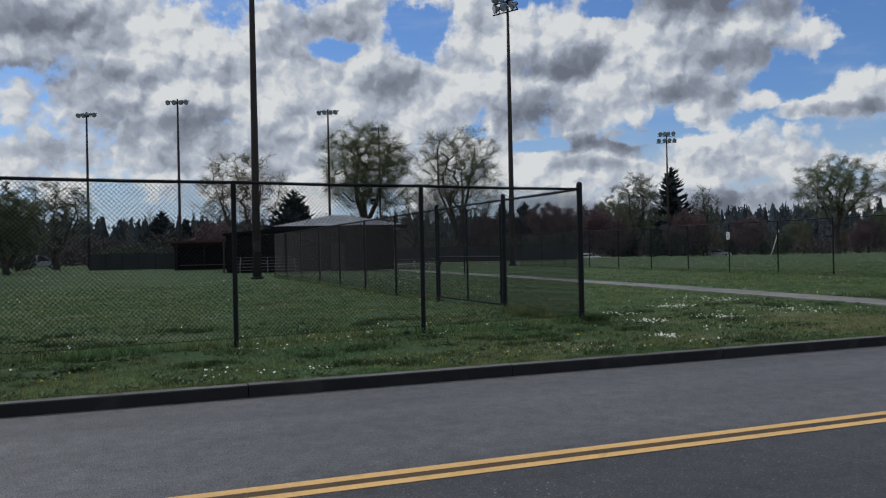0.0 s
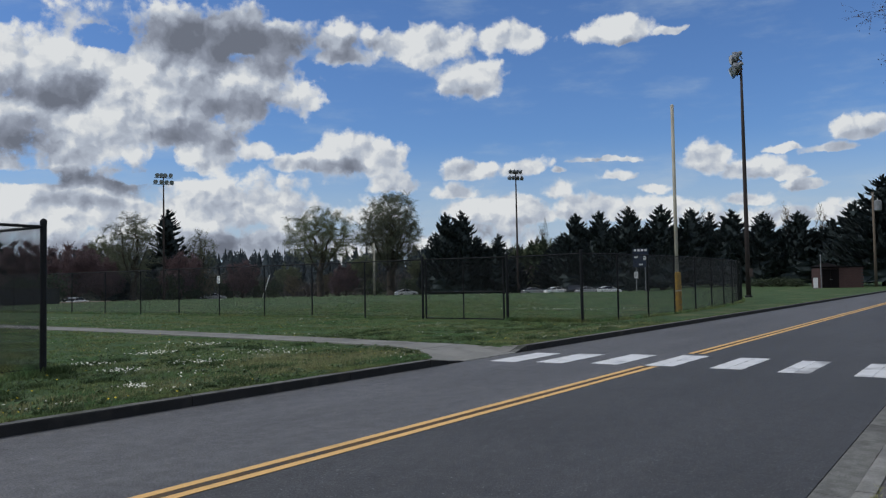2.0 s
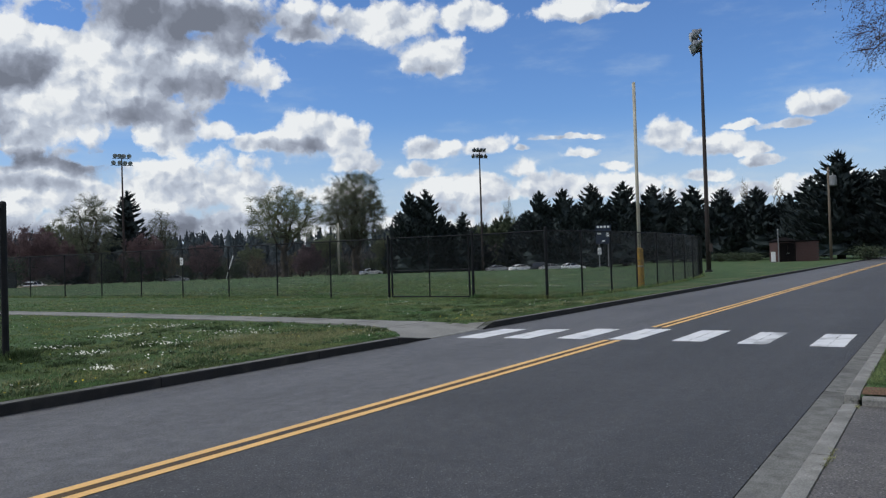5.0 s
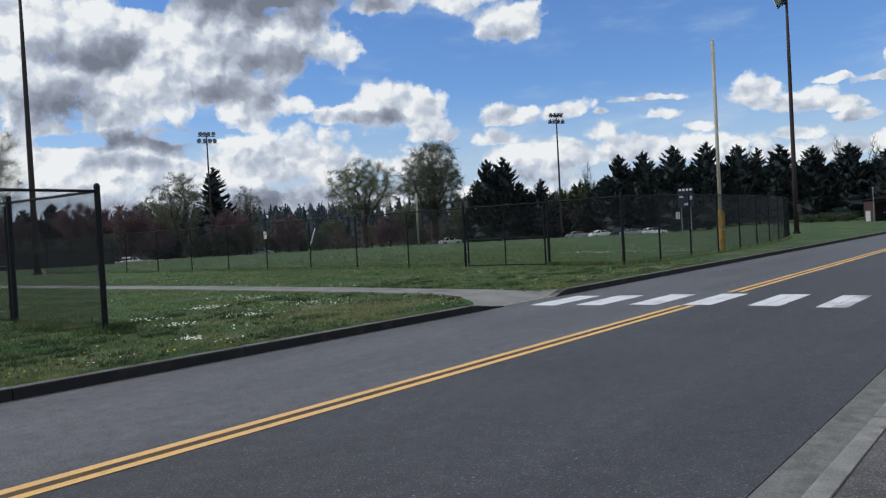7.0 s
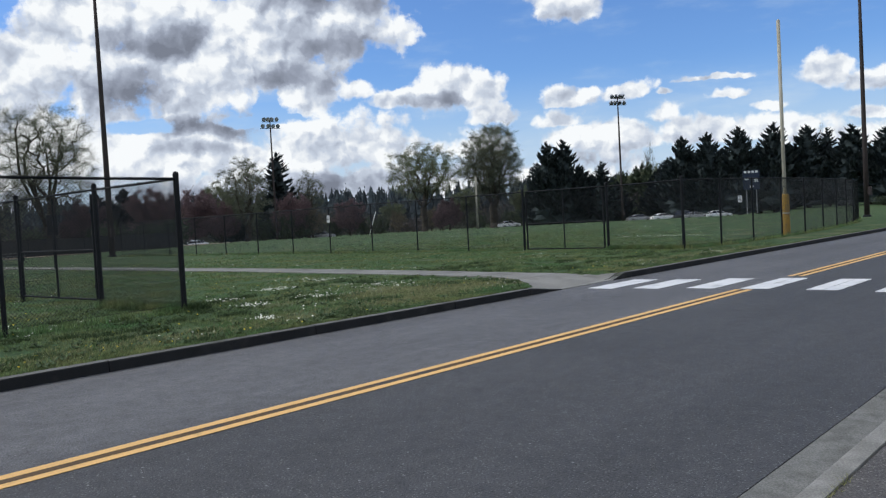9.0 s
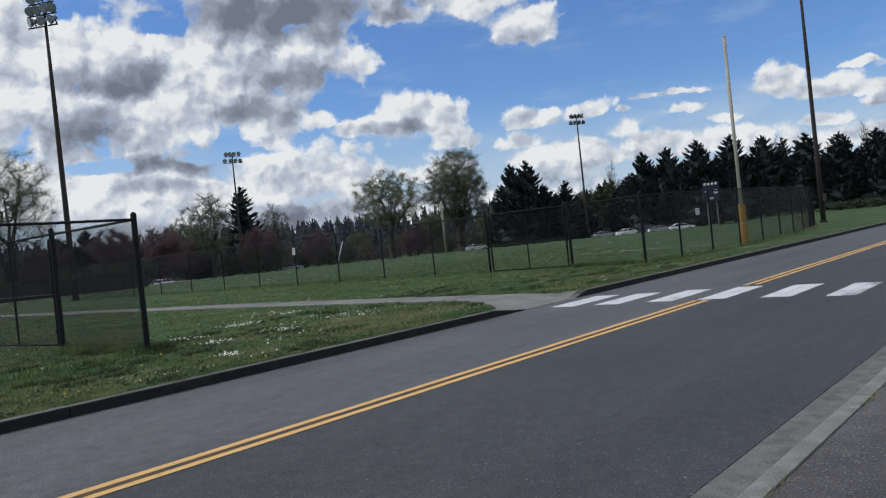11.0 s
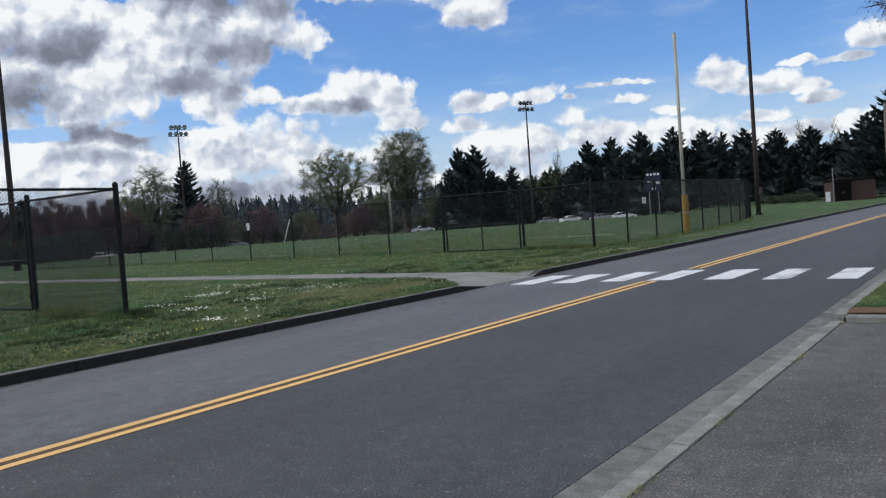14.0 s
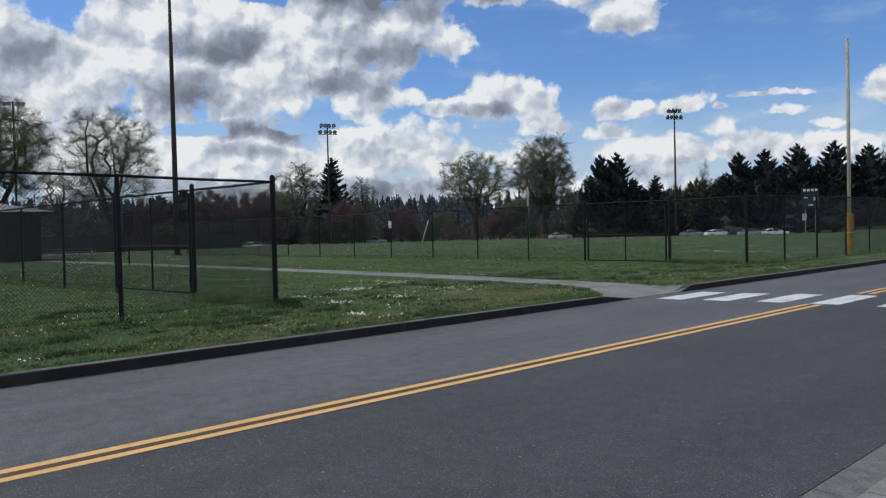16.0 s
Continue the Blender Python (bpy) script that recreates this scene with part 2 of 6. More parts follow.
def asphalt_material(name, colour, stone, stone_scale, share, wear):
    """Asphalt: dark binder with pale aggregate specks, wheel wear along x and long faint stains."""
    m = material(name, colour, 0.68, 0.6, 0.35, 60, 0.9, spec=0.5, coords="Object", tint=wear)
    n, l = m.node_tree.nodes, m.node_tree.links
    b = n["Principled BSDF"]
    old = b.inputs["Base Color"].links[0].from_socket
    tcn = n.new("ShaderNodeTexCoord")
    v = n.new("ShaderNodeTexVoronoi"); v.inputs["Scale"].default_value = stone_scale
    l.new(tcn.outputs["Object"], v.inputs["Vector"])
    pick = n.new("ShaderNodeSeparateXYZ"); l.new(v.outputs["Color"], pick.inputs[0])
    few = n.new("ShaderNodeMath"); few.operation = "GREATER_THAN"; few.inputs[1].default_value = 1 - share
    l.new(pick.outputs[0], few.inputs[0])
    near = n.new("ShaderNodeMath"); near.operation = "LESS_THAN"; near.inputs[1].default_value = 0.33
    l.new(v.outputs["Distance"], near.inputs[0])
    both = n.new("ShaderNodeMath"); both.operation = "MULTIPLY"; l.new(few.outputs[0], both.inputs[0]); l.new(near.outputs[0], both.inputs[1])
    mx = n.new("ShaderNodeMix"); mx.data_type = "RGBA"; mx.inputs[7].default_value = (*stone, 1)
    l.new(both.outputs[0], mx.inputs[0]); l.new(old, mx.inputs[6])
    # mottling a hand wide, and scattered larger stones and pits
    mot = n.new("ShaderNodeTexNoise"); mot.inputs["Scale"].default_value, mot.inputs["Detail"].default_value, mot.inputs["Roughness"].default_value = 5.0, 7, 0.72
    l.new(tcn.outputs["Object"], mot.inputs["Vector"])
    mr = n.new("ShaderNodeMapRange"); mr.inputs[1].default_value, mr.inputs[2].default_value, mr.inputs[3].default_value, mr.inputs[4].default_value = 0.32, 0.68, 0.68, 1.32
    l.new(mot.outputs["Fac"], mr.inputs[0])
    ms = n.new("ShaderNodeVectorMath"); ms.operation = "SCALE"; l.new(mx.outputs[2], ms.inputs[0]); l.new(mr.outputs[0], ms.inputs["Scale"])
    top = ms.outputs[0]
    for scale, lot, size, tone in ((19, 0.955, 0.17, tuple(min(0.4, 1.6 * c) for c in stone)), (23, 0.91, 0.24, tuple(0.35 * c for c in colour)), (48, 0.86, 0.26, stone)):
        w = n.new("ShaderNodeTexVoronoi"); w.inputs["Scale"].default_value = scale
        l.new(tcn.outputs["Object"], w.inputs["Vector"])
        one = n.new("ShaderNodeSeparateXYZ"); l.new(w.outputs["Color"], one.inputs[0])
        g1 = n.new("ShaderNodeMath"); g1.operation = "GREATER_THAN"; g1.inputs[1].default_value = lot; l.new(one.outputs[1], g1.inputs[0])
        g2 = n.new("ShaderNodeMath"); g2.operation = "LESS_THAN"; g2.inputs[1].default_value = size; l.new(w.outputs["Distance"], g2.inputs[0])
        g3 = n.new("ShaderNodeMath"); g3.operation = "MULTIPLY"; l.new(g1.outputs[0], g3.inputs[0]); l.new(g2.outputs[0], g3.inputs[1])
        mm = n.new("ShaderNodeMix"); mm.data_type = "RGBA"; mm.inputs[7].default_value = (*tone, 1)
        l.new(g3.outputs[0], mm.inputs[0]); l.new(top, mm.inputs[6])
        top = mm.outputs[2]
    # streaks along the road
    st = n.new("ShaderNodeVectorMath"); st.operation = "MULTIPLY"; st.inputs[1].default_value = (0.05, 0.9, 1)
    l.new(tcn.outputs["Object"], st.inputs[0])
    ns = n.new("ShaderNodeTexNoise"); ns.inputs["Scale"].default_value, ns.inputs["Detail"].default_value = 1.2, 4
    l.new(st.outputs[0], ns.inputs["Vector"])
    sr = n.new("ShaderNodeMapRange"); sr.inputs[1].default_value, sr.inputs[2].default_value, sr.inputs[3].default_value, sr.inputs[4].default_value = 0.3, 0.7, 0.80, 1.20
    l.new(ns.outputs["Fac"], sr.inputs[0])
    sc = n.new("ShaderNodeVectorMath"); sc.operation = "SCALE"; l.new(top, sc.inputs[0]); l.new(sr.outputs[0], sc.inputs["Scale"])
    l.new(sc.outputs[0], b.inputs["Base Color"])
    return m


ASPHALT = asphalt_material("road_asphalt", (0.034, 0.0345, 0.0365), (0.140, 0.140, 0.143), 62, 0.20, (0.045, 0.0455, 0.048))
FAR_LANE = asphalt_material("worn_lane_asphalt", (0.074, 0.0745, 0.078), (0.15, 0.15, 0.153), 56, 0.17, (0.092, 0.0925, 0.096))
LOT = asphalt_material("old_asphalt", (0.098, 0.092, 0.087), (0.19, 0.182, 0.172), 46, 0.15, (0.058, 0.053, 0.050))
CONCRETE = material("kerb_concrete", (0.245, 0.243, 0.228), 0.92, 0.25, 5.0, 80, 0.5, tint=(0.165, 0.164, 0.152), spot=((0.085, 0.083, 0.078), 1.3, 0.54, 0.80))
# near black: the road face's grime and its backlit shade in one colour
DARK_KERB = material("shaded_weathered_kerb_concrete", (0.019, 0.020, 0.022), 0.92, 0.3, 1.2, 90, 0.6, tint=(0.013, 0.014, 0.015), spot=((0.034, 0.034, 0.032), 2.6, 0.55, 0.72))
GUTTER = material("stained_gutter_concrete", (0.175, 0.177, 0.167), 0.93, 0.30, 7.0, 85, 0.5, tint=(0.115, 0.116, 0.108), spot=((0.055, 0.052, 0.048), 1.1, 0.56, 0.78))
PATHWAY = material("path_concrete", (0.225, 0.222, 0.206), 0.9, 0.2, 0.9, 70, 0.4, tint=(0.165, 0.164, 0.152), spot=((0.10, 0.10, 0.088), 1.6, 0.56, 0.76))
GRASS = material("grass_ground", (0.060, 0.100, 0.045), 0.95, 0.55, 0.9, 22, 0.8, tint=(0.042, 0.076, 0.030), spot=((0.125, 0.130, 0.066), 0.45, 0.52, 0.72), spec=0.1)
BLADE = material("grass_blade", (0.100, 0.188, 0.076), 0.7, 0.30, 0.7, 3, 0.0, tint=(0.198, 0.215, 0.092), rand=0.5, through=0.4, spec=0.2)
WEED = material("broad_weed_leaf", (0.070, 0.112, 0.042), 0.7, 0.3, 2, 20, 0.0, rand=0.4, through=0.15)
STRAW = material("dry_grass_straw", (0.32, 0.325, 0.17), 0.8, 0.3, 2, 20, 0.0, rand=0.4, through=0.2)
SILT = material("damp_gutter_silt", (0.045, 0.038, 0.033), 0.95, 0.4, 6, 80, 0.6)
DIRT = material("bark_soil", (0.135, 0.082, 0.050), 0.95, 0.4, 4, 60, 0.8)
PETAL = material("white_petal", (0.82, 0.82, 0.72), 0.8, 0.08, 5, 50, 0.0, spec=0.1)
DANDELION = material("yellow_petal", (0.62, 0.50, 0.06), 0.8, 0.15, 5, 50, 0.0, spec=0.1)
WHITE_PAINT = material("white_road_paint", (0.66, 0.67, 0.68), 0.7, 0.10, 1.6, 60, 0.3, spot=((0.34, 0.35, 0.36), 2.0, 0.54, 0.74))
SCUFFED_PAINT = material("scuffed_road_paint", (0.60, 0.61, 0.62), 0.75, 0.15, 1.6, 60, 0.3, spot=((0.12, 0.122, 0.128), 0.8, 0.44, 0.60))
YELLOW_PAINT = material("yellow_road_paint", (0.74, 0.45, 0.165), 0.7, 0.10, 1.2, 60, 0.3, spot=((0.45, 0.29, 0.11), 5.0, 0.58, 0.80))
OLD_YELLOW = material("old_yellow_stain", (0.105, 0.066, 0.030), 0.8, 0.3, 2.0, 60, 0.3, spot=((0.05, 0.046, 0.042), 3.0, 0.50, 0.66))
# worn and mottled, and kept paler to put skylight on the kerb's top
KERB_TOP = material("skylit_worn_kerb_top", (0.150, 0.150, 0.140), 0.92, 0.3, 1.4, 60, 0.5, tint=(0.095, 0.096, 0.090), spot=((0.05, 0.055, 0.04), 2.6, 0.55, 0.72))
BLACK_VINYL = material("black_vinyl_coating", (0.015, 0.0165, 0.0195), 0.6, 0.25, 5, 80, 0.1, spec=0.12)
WIRE = material("black_coated_wire", (0.018, 0.020, 0.024), 0.5, 0.2, 5, 80, 0.0, spec=0.22)
GALV = material("grey_galvanised_steel", (0.26, 0.27, 0.28), 0.5, 0.2, 3, 60, 0.1, metal=0.6, spec=0.5)
RUST_POLE = material("brown_steel_pole", (0.030, 0.024, 0.024), 0.75, 0.3, 1.0, 40, 0.2, tint=(0.042, 0.032, 0.030))
LAMP_SHELL = material("aluminium_floodlight_shell", (0.24, 0.26, 0.29), 0.42, 0.15, 6, 60, 0.0, metal=0.7, spec=0.5)
LENS = material("floodlight_glass", (0.26, 0.29, 0.33), 0.15, 0.1, 6, 60, 0.0, spec=0.8)
FOUL_GREY = material("pale_painted_foul_pole", (0.43, 0.41, 0.34), 0.6, 0.15, 1.0, 40, 0.1, tint=(0.31, 0.29, 0.23))
FOUL_YELLOW = material("yellow_foul_pad", (0.40, 0.235, 0.035), 0.7, 0.2, 2.0, 30, 0.2, tint=(0.31, 0.19, 0.04))
BARK = material("grey_brown_bark", (0.062, 0.052, 0.042), 0.95, 0.35, 1.0, 20, 0.6, tint=(0.042, 0.037, 0.030))
TWIG = material("budding_twigs", (0.165, 0.182, 0.132), 0.9, 0.25, 0.4, 8, 0.0, rand=0.3, through=0.45)
TWIG_GREEN = material("fresh_green_buds", (0.175, 0.200, 0.120), 0.9, 0.25, 0.4, 8, 0.0, rand=0.35, through=0.45)
TWIG_RED = material("plum_blossom_twigs", (0.19, 0.135, 0.142), 0.9, 0.3, 0.5, 8, 0.0, rand=0.35, through=0.5)
TWIG_PALE = material("pale_bare_twigs", (0.17, 0.145, 0.10), 0.9, 0.25, 0.5, 8, 0.0, rand=0.3, through=0.2)
BUD_DARK = material("dark_red_buds", (0.075, 0.045, 0.045), 0.8, 0.3, 2, 20, 0.0, rand=0.4)
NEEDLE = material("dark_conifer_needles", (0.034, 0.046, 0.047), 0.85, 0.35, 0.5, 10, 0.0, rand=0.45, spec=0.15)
THICKET = material("purple_brown_undergrowth", (0.090, 0.072, 0.074), 0.95, 0.3, 0.08, 6, 0.0, tint=(0.066, 0.068, 0.056), rand=0.35)
# paler and bluer than the near needles: aerial haze is mixed into the colour
NEEDLE_FAR = material("haze_paled_conifer_needles", (0.052, 0.066, 0.074), 0.9, 0.3, 0.1, 4, 0.0, rand=0.35, spec=0.1)
HEDGE = material("evergreen_shrub_leaves", (0.056, 0.076, 0.044), 0.85, 0.35, 0.6, 10, 0.0, rand=0.4, through=0.15)
ROOF = material("pale_metal_roofing", (0.27, 0.275, 0.28), 0.5, 0.15, 0.6, 20, 0.1, tint=(0.18, 0.185, 0.19), metal=0.3)
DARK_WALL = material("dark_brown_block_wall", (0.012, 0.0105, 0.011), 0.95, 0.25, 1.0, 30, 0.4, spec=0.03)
RED_ROOF = material("maroon_roofing", (0.085, 0.035, 0.035), 0.8, 0.25, 1.0, 30, 0.3)
BRICK = material("red_brown_brick", (0.085, 0.048, 0.045), 0.9, 0.3, 1.5, 30, 0.4, tint=(0.062, 0.038, 0.036), rand=0.3)
MORTAR = material("grey_mortar", (0.07, 0.064, 0.062), 0.95, 0.15, 3, 50, 0.3)
WHITE_BOX = material("off_white_enamel", (0.68, 0.69, 0.69), 0.5, 0.1, 2, 40, 0.0)
NAVY = material("navy_scoreboard_panel", (0.016, 0.027, 0.055), 0.5, 0.15, 1, 30, 0.0)
SCREEN = material("dark_green_windscreen", (0.034, 0.037, 0.037), 0.9, 0.25, 0.6, 30, 0.2)
WOOD_POLE = material("weathered_timber_pole", (0.16, 0.13, 0.10), 0.9, 0.25, 1.0, 30, 0.4)
PLANK = material("silver_bleacher_plank", (0.16, 0.165, 0.17), 0.45, 0.15, 3, 40, 0.0, metal=0.5)
CAR_WHITE = material("white_car_paint", (0.82, 0.83, 0.84), 0.3, 0.04, 1, 30, 0.0, spec=0.6)
CAR_DARK = material("charcoal_car_paint", (0.05, 0.055, 0.065), 0.25, 0.06, 1, 30, 0.0, spec=0.6)
CAR_SILVER = material("silver_car_paint", (0.34, 0.35, 0.37), 0.3, 0.06, 1, 30, 0.0, metal=0.5, spec=0.6)
CAR_GLASS = material("dark_car_glass", (0.015, 0.018, 0.022), 0.08, 0.05, 1, 30, 0.0, spec=0.8)
TYRE = material("black_tyre_rubber", (0.018, 0.018, 0.018), 0.9, 0.2, 5, 60, 0.1)
INK = material("dark_sign_print", (0.05, 0.05, 0.055), 0.7, 0.1, 5, 40, 0.0)
CLAY = material("tan_infield_dirt", (0.24, 0.19, 0.14), 0.95, 0.2, 0.4, 20, 0.3)


# ---- mesh tools ----
class Shape:
    """Collects vertices and faces for one mesh."""

    def __init__(self):
        self.v, self.f = [], []

    def add(self, verts, faces):
        k = len(self.v)
        self.v += [tuple(p) for p in verts]
        self.f += [tuple(i + k for i in f) for f in faces]
        return self

    def box(self, a, b, bevel=0.0):
        (x0, y0, z0), (x1, y1, z1) = a, b
        if not bevel:
            v = [(x, y, z) for z in (z0, z1) for x, y in ((x0, y0), (x1, y0), (x1, y1), (x0, y1))]
            return self.add(v, [(3, 2, 1, 0), (4, 5, 6, 7), (0, 1, 5, 4), (1, 2, 6, 5), (2, 3, 7, 6), (3, 0, 4, 7)])
        c = bevel
        rings = []
        for z, s in ((z0, c), (z0 + c, 0), (z1 - c, 0), (z1, c)):
            q = c + s
            rings.append([(x0 + q, y0 + s, z), (x1 - q, y0 + s, z), (x1 - s, y0 + q, z), (x1 - s, y1 - q, z), (x1 - q, y1 - s, z), (x0 + q, y1 - s, z), (x0 + s, y1 - q, z), (x0 + s, y0 + q, z)])
        v = [p for r in rings for p in r]
        f = [tuple(range(7, -1, -1)), tuple(range(24, 32))]
        for k in range(3):
            f += [(8 * k + i, 8 * k + (i + 1) % 8, 8 * k + 8 + (i + 1) % 8, 8 * k + 8 + i) for i in range(8)]
        return self.add(v, f)

    def tube(self, points, radii, sides=8, caps=True):
        """A tube along points with a radius at each."""
        pts = [Vector(p) for p in points]
        rings = []
        ref = Vector((0.31, 0.17, 0.93)).normalized()
        for i, p in enumerate(pts):
            d = (pts[min(i + 1, len(pts) - 1)] - pts[max(i - 1, 0)]).normalized()
            a = d.cross(ref)
            if a.length < 1e-3:
                a = d.cross(Vector((1, 0, 0)))
            a.normalize()
            b = d.cross(a)
            rings.append([p + radii[i] * (a * math.cos(2 * math.pi * k / sides) + b * math.sin(2 * math.pi * k / sides)) for k in range(sides)])
        v = [q for r in rings for q in r]
        f = []
        for i in range(len(pts) - 1):
            f += [(i * sides + k, i * sides + (k + 1) % sides, (i + 1) * sides + (k + 1) % sides, (i + 1) * sides + k) for k in range(sides)]
        if caps:
            f += [tuple(range(sides - 1, -1, -1)), tuple(range((len(pts) - 1) * sides, len(pts) * sides))]
        return self.add(v, f)

    def mesh(self, name, mat, smooth=False):
        me = bpy.data.meshes.new(name)
        me.from_pydata(self.v, [], self.f)
        me.materials.append(mat)
        if smooth:
            me.polygons.foreach_set("use_smooth", [True] * len(me.polygons))
        me.update()
        return me


def part(name, shape, mat, parent=None, label="", smooth=False):
    ob = new(name, shape.mesh(name, mat, smooth))
    ob.parent = parent
    if label:
        ob["label"] = label
    return ob


def thing(name, label, category, group="", m=None):
    ob = tagged(new(name), label, category, group)
    if m is not None:
        ob.matrix_basis = m
    return ob


def rnd(a, b):
    return random.uniform(a, b)


# ---- ground, road, kerbs ----
FAR_KERB, NEAR_GUTTER, NEAR_KERB, NEAR_BACK = 8.56, 1.155, 0.89, 0.745
RAMP_A, RAMP_B = 13.45, 15.5
LAWN, KERB_H = 0.115, 0.13
# edges of the footpath, from the crossing ramp into the field
LEFT = [(12.45, 8.73), (13.1, 9.15), (14.0, 10.06), (14.6, 11.3), (14.85, 13.2), (15.1, 15.5), (15.5, 20.4), (15.85, 27.0), (16.25, 36.0), (16.5, 46.0), (16.4, 60.0), (16.0, 75.0)]
RIGHT = [(15.95, 8.73), (15.75, 9.15), (15.6, 10.06), (15.75, 11.3), (16.0, 13.2), (16.3, 15.5), (16.75, 20.9), (17.1, 27.8), (17.5, 36.6), (17.75, 46.4), (17.6, 60.0), (17.2, 75.0)]


def path_edges(y):
    """The footpath's two sides at y, or None past its end."""
    for (a, b), (c, d) in zip(zip(LEFT, LEFT[1:]), zip(RIGHT, RIGHT[1:])):
        if a[1] <= y <= b[1]:
            u = (y - a[1]) / (b[1] - a[1])
            return a[0] + (b[0] - a[0]) * u, c[0] + (d[0] - c[0]) * u
    return None


def smooth(v, a, b):
    u = min(1.0, max(0.0, (v - a) / (b - a)))
    return u * u * (3 - 2 * u)


def fall(x, y):
    """How far the ground lies below the field: it falls away past the outfield, but not beside the road."""
    d, a = math.hypot(x, y), math.degrees(math.atan2(x, y))
    return 1.0 * smooth(d, 104, 122) * smooth(a, 21, 28) * (1 - smooth(a, 68, 73))


def lawn_height(x, y):
    """The lawn's gentle unevenness."""
    e = path_edges(max(y, 8.73)) if y < 10.06 else None
    if e and e[0] + 0.12 < x < e[1] - 0.12:
        return -0.06
    return LAWN + 0.025 * noise.noise((x * 0.12, y * 0.12, 3)) * min(1, max(0, (y - 9.0) / 3)) - fall(x, y)


def build_ground():
    """One sheet: the lawn beyond the road, sunk under the road, level again on the near side."""
    xs = [-900, -300, -120, -60] + sorted([-40 + 2.0 * i for i in range(81) if not 11.5 < 2.0 * i - 40 < 16.5] + [12.0 + 0.1 * i for i in range(45)]) + [122.0 + 3 * i for i in range(14)] + [170, 190, 240, 400, 900]
    ys = [-900, -200, -60, 0.70, 0.72, 8.68, 8.70, 8.74] + [8.84 + 0.12 * i for i in range(12)] + [10.4 + 1.6 * i for i in range(36)] + [69.0 + 3 * i for i in range(28)] + [165, 220, 400, 900]
    s = Shape()
    v = []
    for y in ys:
        for x in xs:
            z = -0.04 if y <= 0.70 else (-0.25 if y <= 8.69 else lawn_height(x, y))
            v.append((x, y, z))
    n = len(xs)
    f = [(j * n + i, j * n + i + 1, (j + 1) * n + i + 1, (j + 1) * n + i) for j in range(len(ys) - 1) for i in range(n - 1)]
    s.add(v, f)
    tagged(part("ground", s, GRASS, smooth=True), "short green lawn with dry patches reaching the tree line", "lawn", kind="structure")


build_ground()

s = Shape()
s.box((-260, NEAR_GUTTER, -0.3), (320, 5.095, 0.0))
tagged(part("road", s, ASPHALT), "dark grey asphalt lane of the road with fine pale grit", "road", kind="structure")
s = Shape()
s.box((-260, 5.1, -0.3), (320, FAR_KERB, 0.0))
tagged(part("road", s, FAR_LANE), "paler worn asphalt lane of the road beside the lawn", "road", kind="structure")
s = Shape()
s.box((-60, -60, -0.3), (8.72, NEAR_BACK - 0.006, 0.035))
tagged(part("parking_apron", s, LOT), "old coarse grey asphalt apron with loose pale gravel", "pavement", kind="structure")


def kerb_profile(y0, y1, z0, z1, r=0.03, flip=False):
    """Cross section of a kerb from y0 (road side) to y1, with a rounded road-side nose."""
    nose = [(y0 + (y1 - y0) * 0.02, z0), (y0 + (y1 - y0) * 0.05, z1 - r)] + [(y0 + math.copysign(r, y1 - y0) * (1.15 - math.cos(a)), z1 - r + r * math.sin(a)) for a in (0.5, 1.0, 1.57)]
    return nose + [(y1, z1), (y1, z0)]


def kerb_run(xs, y0, y1, z0, heights):
    """Kerb along x: its section is swept, its top follows heights."""
    s = Shape()
    k = 0
    for i, (x, h) in enumerate(zip(xs, heights)):
        prof = kerb_profile(y0, y1, z0, h)
        k = len(prof)
        s.v += [(x, y, z) for y, z in prof]
    turn = y1 > y0
    for i in range(len(xs) - 1):
        for j in range(k - 1):
            q = (i * k + j, i * k + j + 1, (i + 1) * k + j + 1, (i + 1) * k + j)
            s.f.append(q if not turn else q[::-1])
    s.f += [tuple(range(k)), tuple(range((len(xs) - 1) * k + k - 1, (len(xs) - 1) * k - 1, -1))]
    return s


def kerb_thing(name, label, x0, x1, y0, y1, z0, h, mat, piece=3.05):
    """A kerb as a row of cast lengths with open joints."""
    t = tagged(new(name), label, "kerb", kind="structure")
    x = x0
    while x < x1 - 0.05:
        e = min(x + piece, x1)
        xs = [x + 0.006, (x + e) / 2, e - 0.006]
        hs = [h(q) + random.uniform(-0.004, 0.004) for q in xs]
        ob = part("kerb_length", kerb_run(xs, y0, y1, z0, hs), mat, t, smooth=False)
        # upward faces take the skylit colour, all others the shaded one
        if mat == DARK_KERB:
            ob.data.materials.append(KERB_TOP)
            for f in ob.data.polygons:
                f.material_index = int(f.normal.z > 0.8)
        x = e
    return t


kerb_thing("kerb", "weathered concrete kerb along the lawn, face darkened as in shade", -60, RAMP_A - 1.1, FAR_KERB, FAR_KERB + 0.16, -0.2, lambda x: KERB_H, DARK_KERB)
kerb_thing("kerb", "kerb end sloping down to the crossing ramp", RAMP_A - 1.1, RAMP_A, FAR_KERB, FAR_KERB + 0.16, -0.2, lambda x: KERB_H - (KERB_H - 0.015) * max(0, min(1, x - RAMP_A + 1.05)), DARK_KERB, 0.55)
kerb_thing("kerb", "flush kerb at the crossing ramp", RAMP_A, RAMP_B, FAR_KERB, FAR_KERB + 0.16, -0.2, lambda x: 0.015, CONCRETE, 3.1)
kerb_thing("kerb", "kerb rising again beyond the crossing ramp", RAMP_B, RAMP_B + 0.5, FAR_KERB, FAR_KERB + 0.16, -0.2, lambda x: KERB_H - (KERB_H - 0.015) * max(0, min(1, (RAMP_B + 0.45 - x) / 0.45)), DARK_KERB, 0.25)
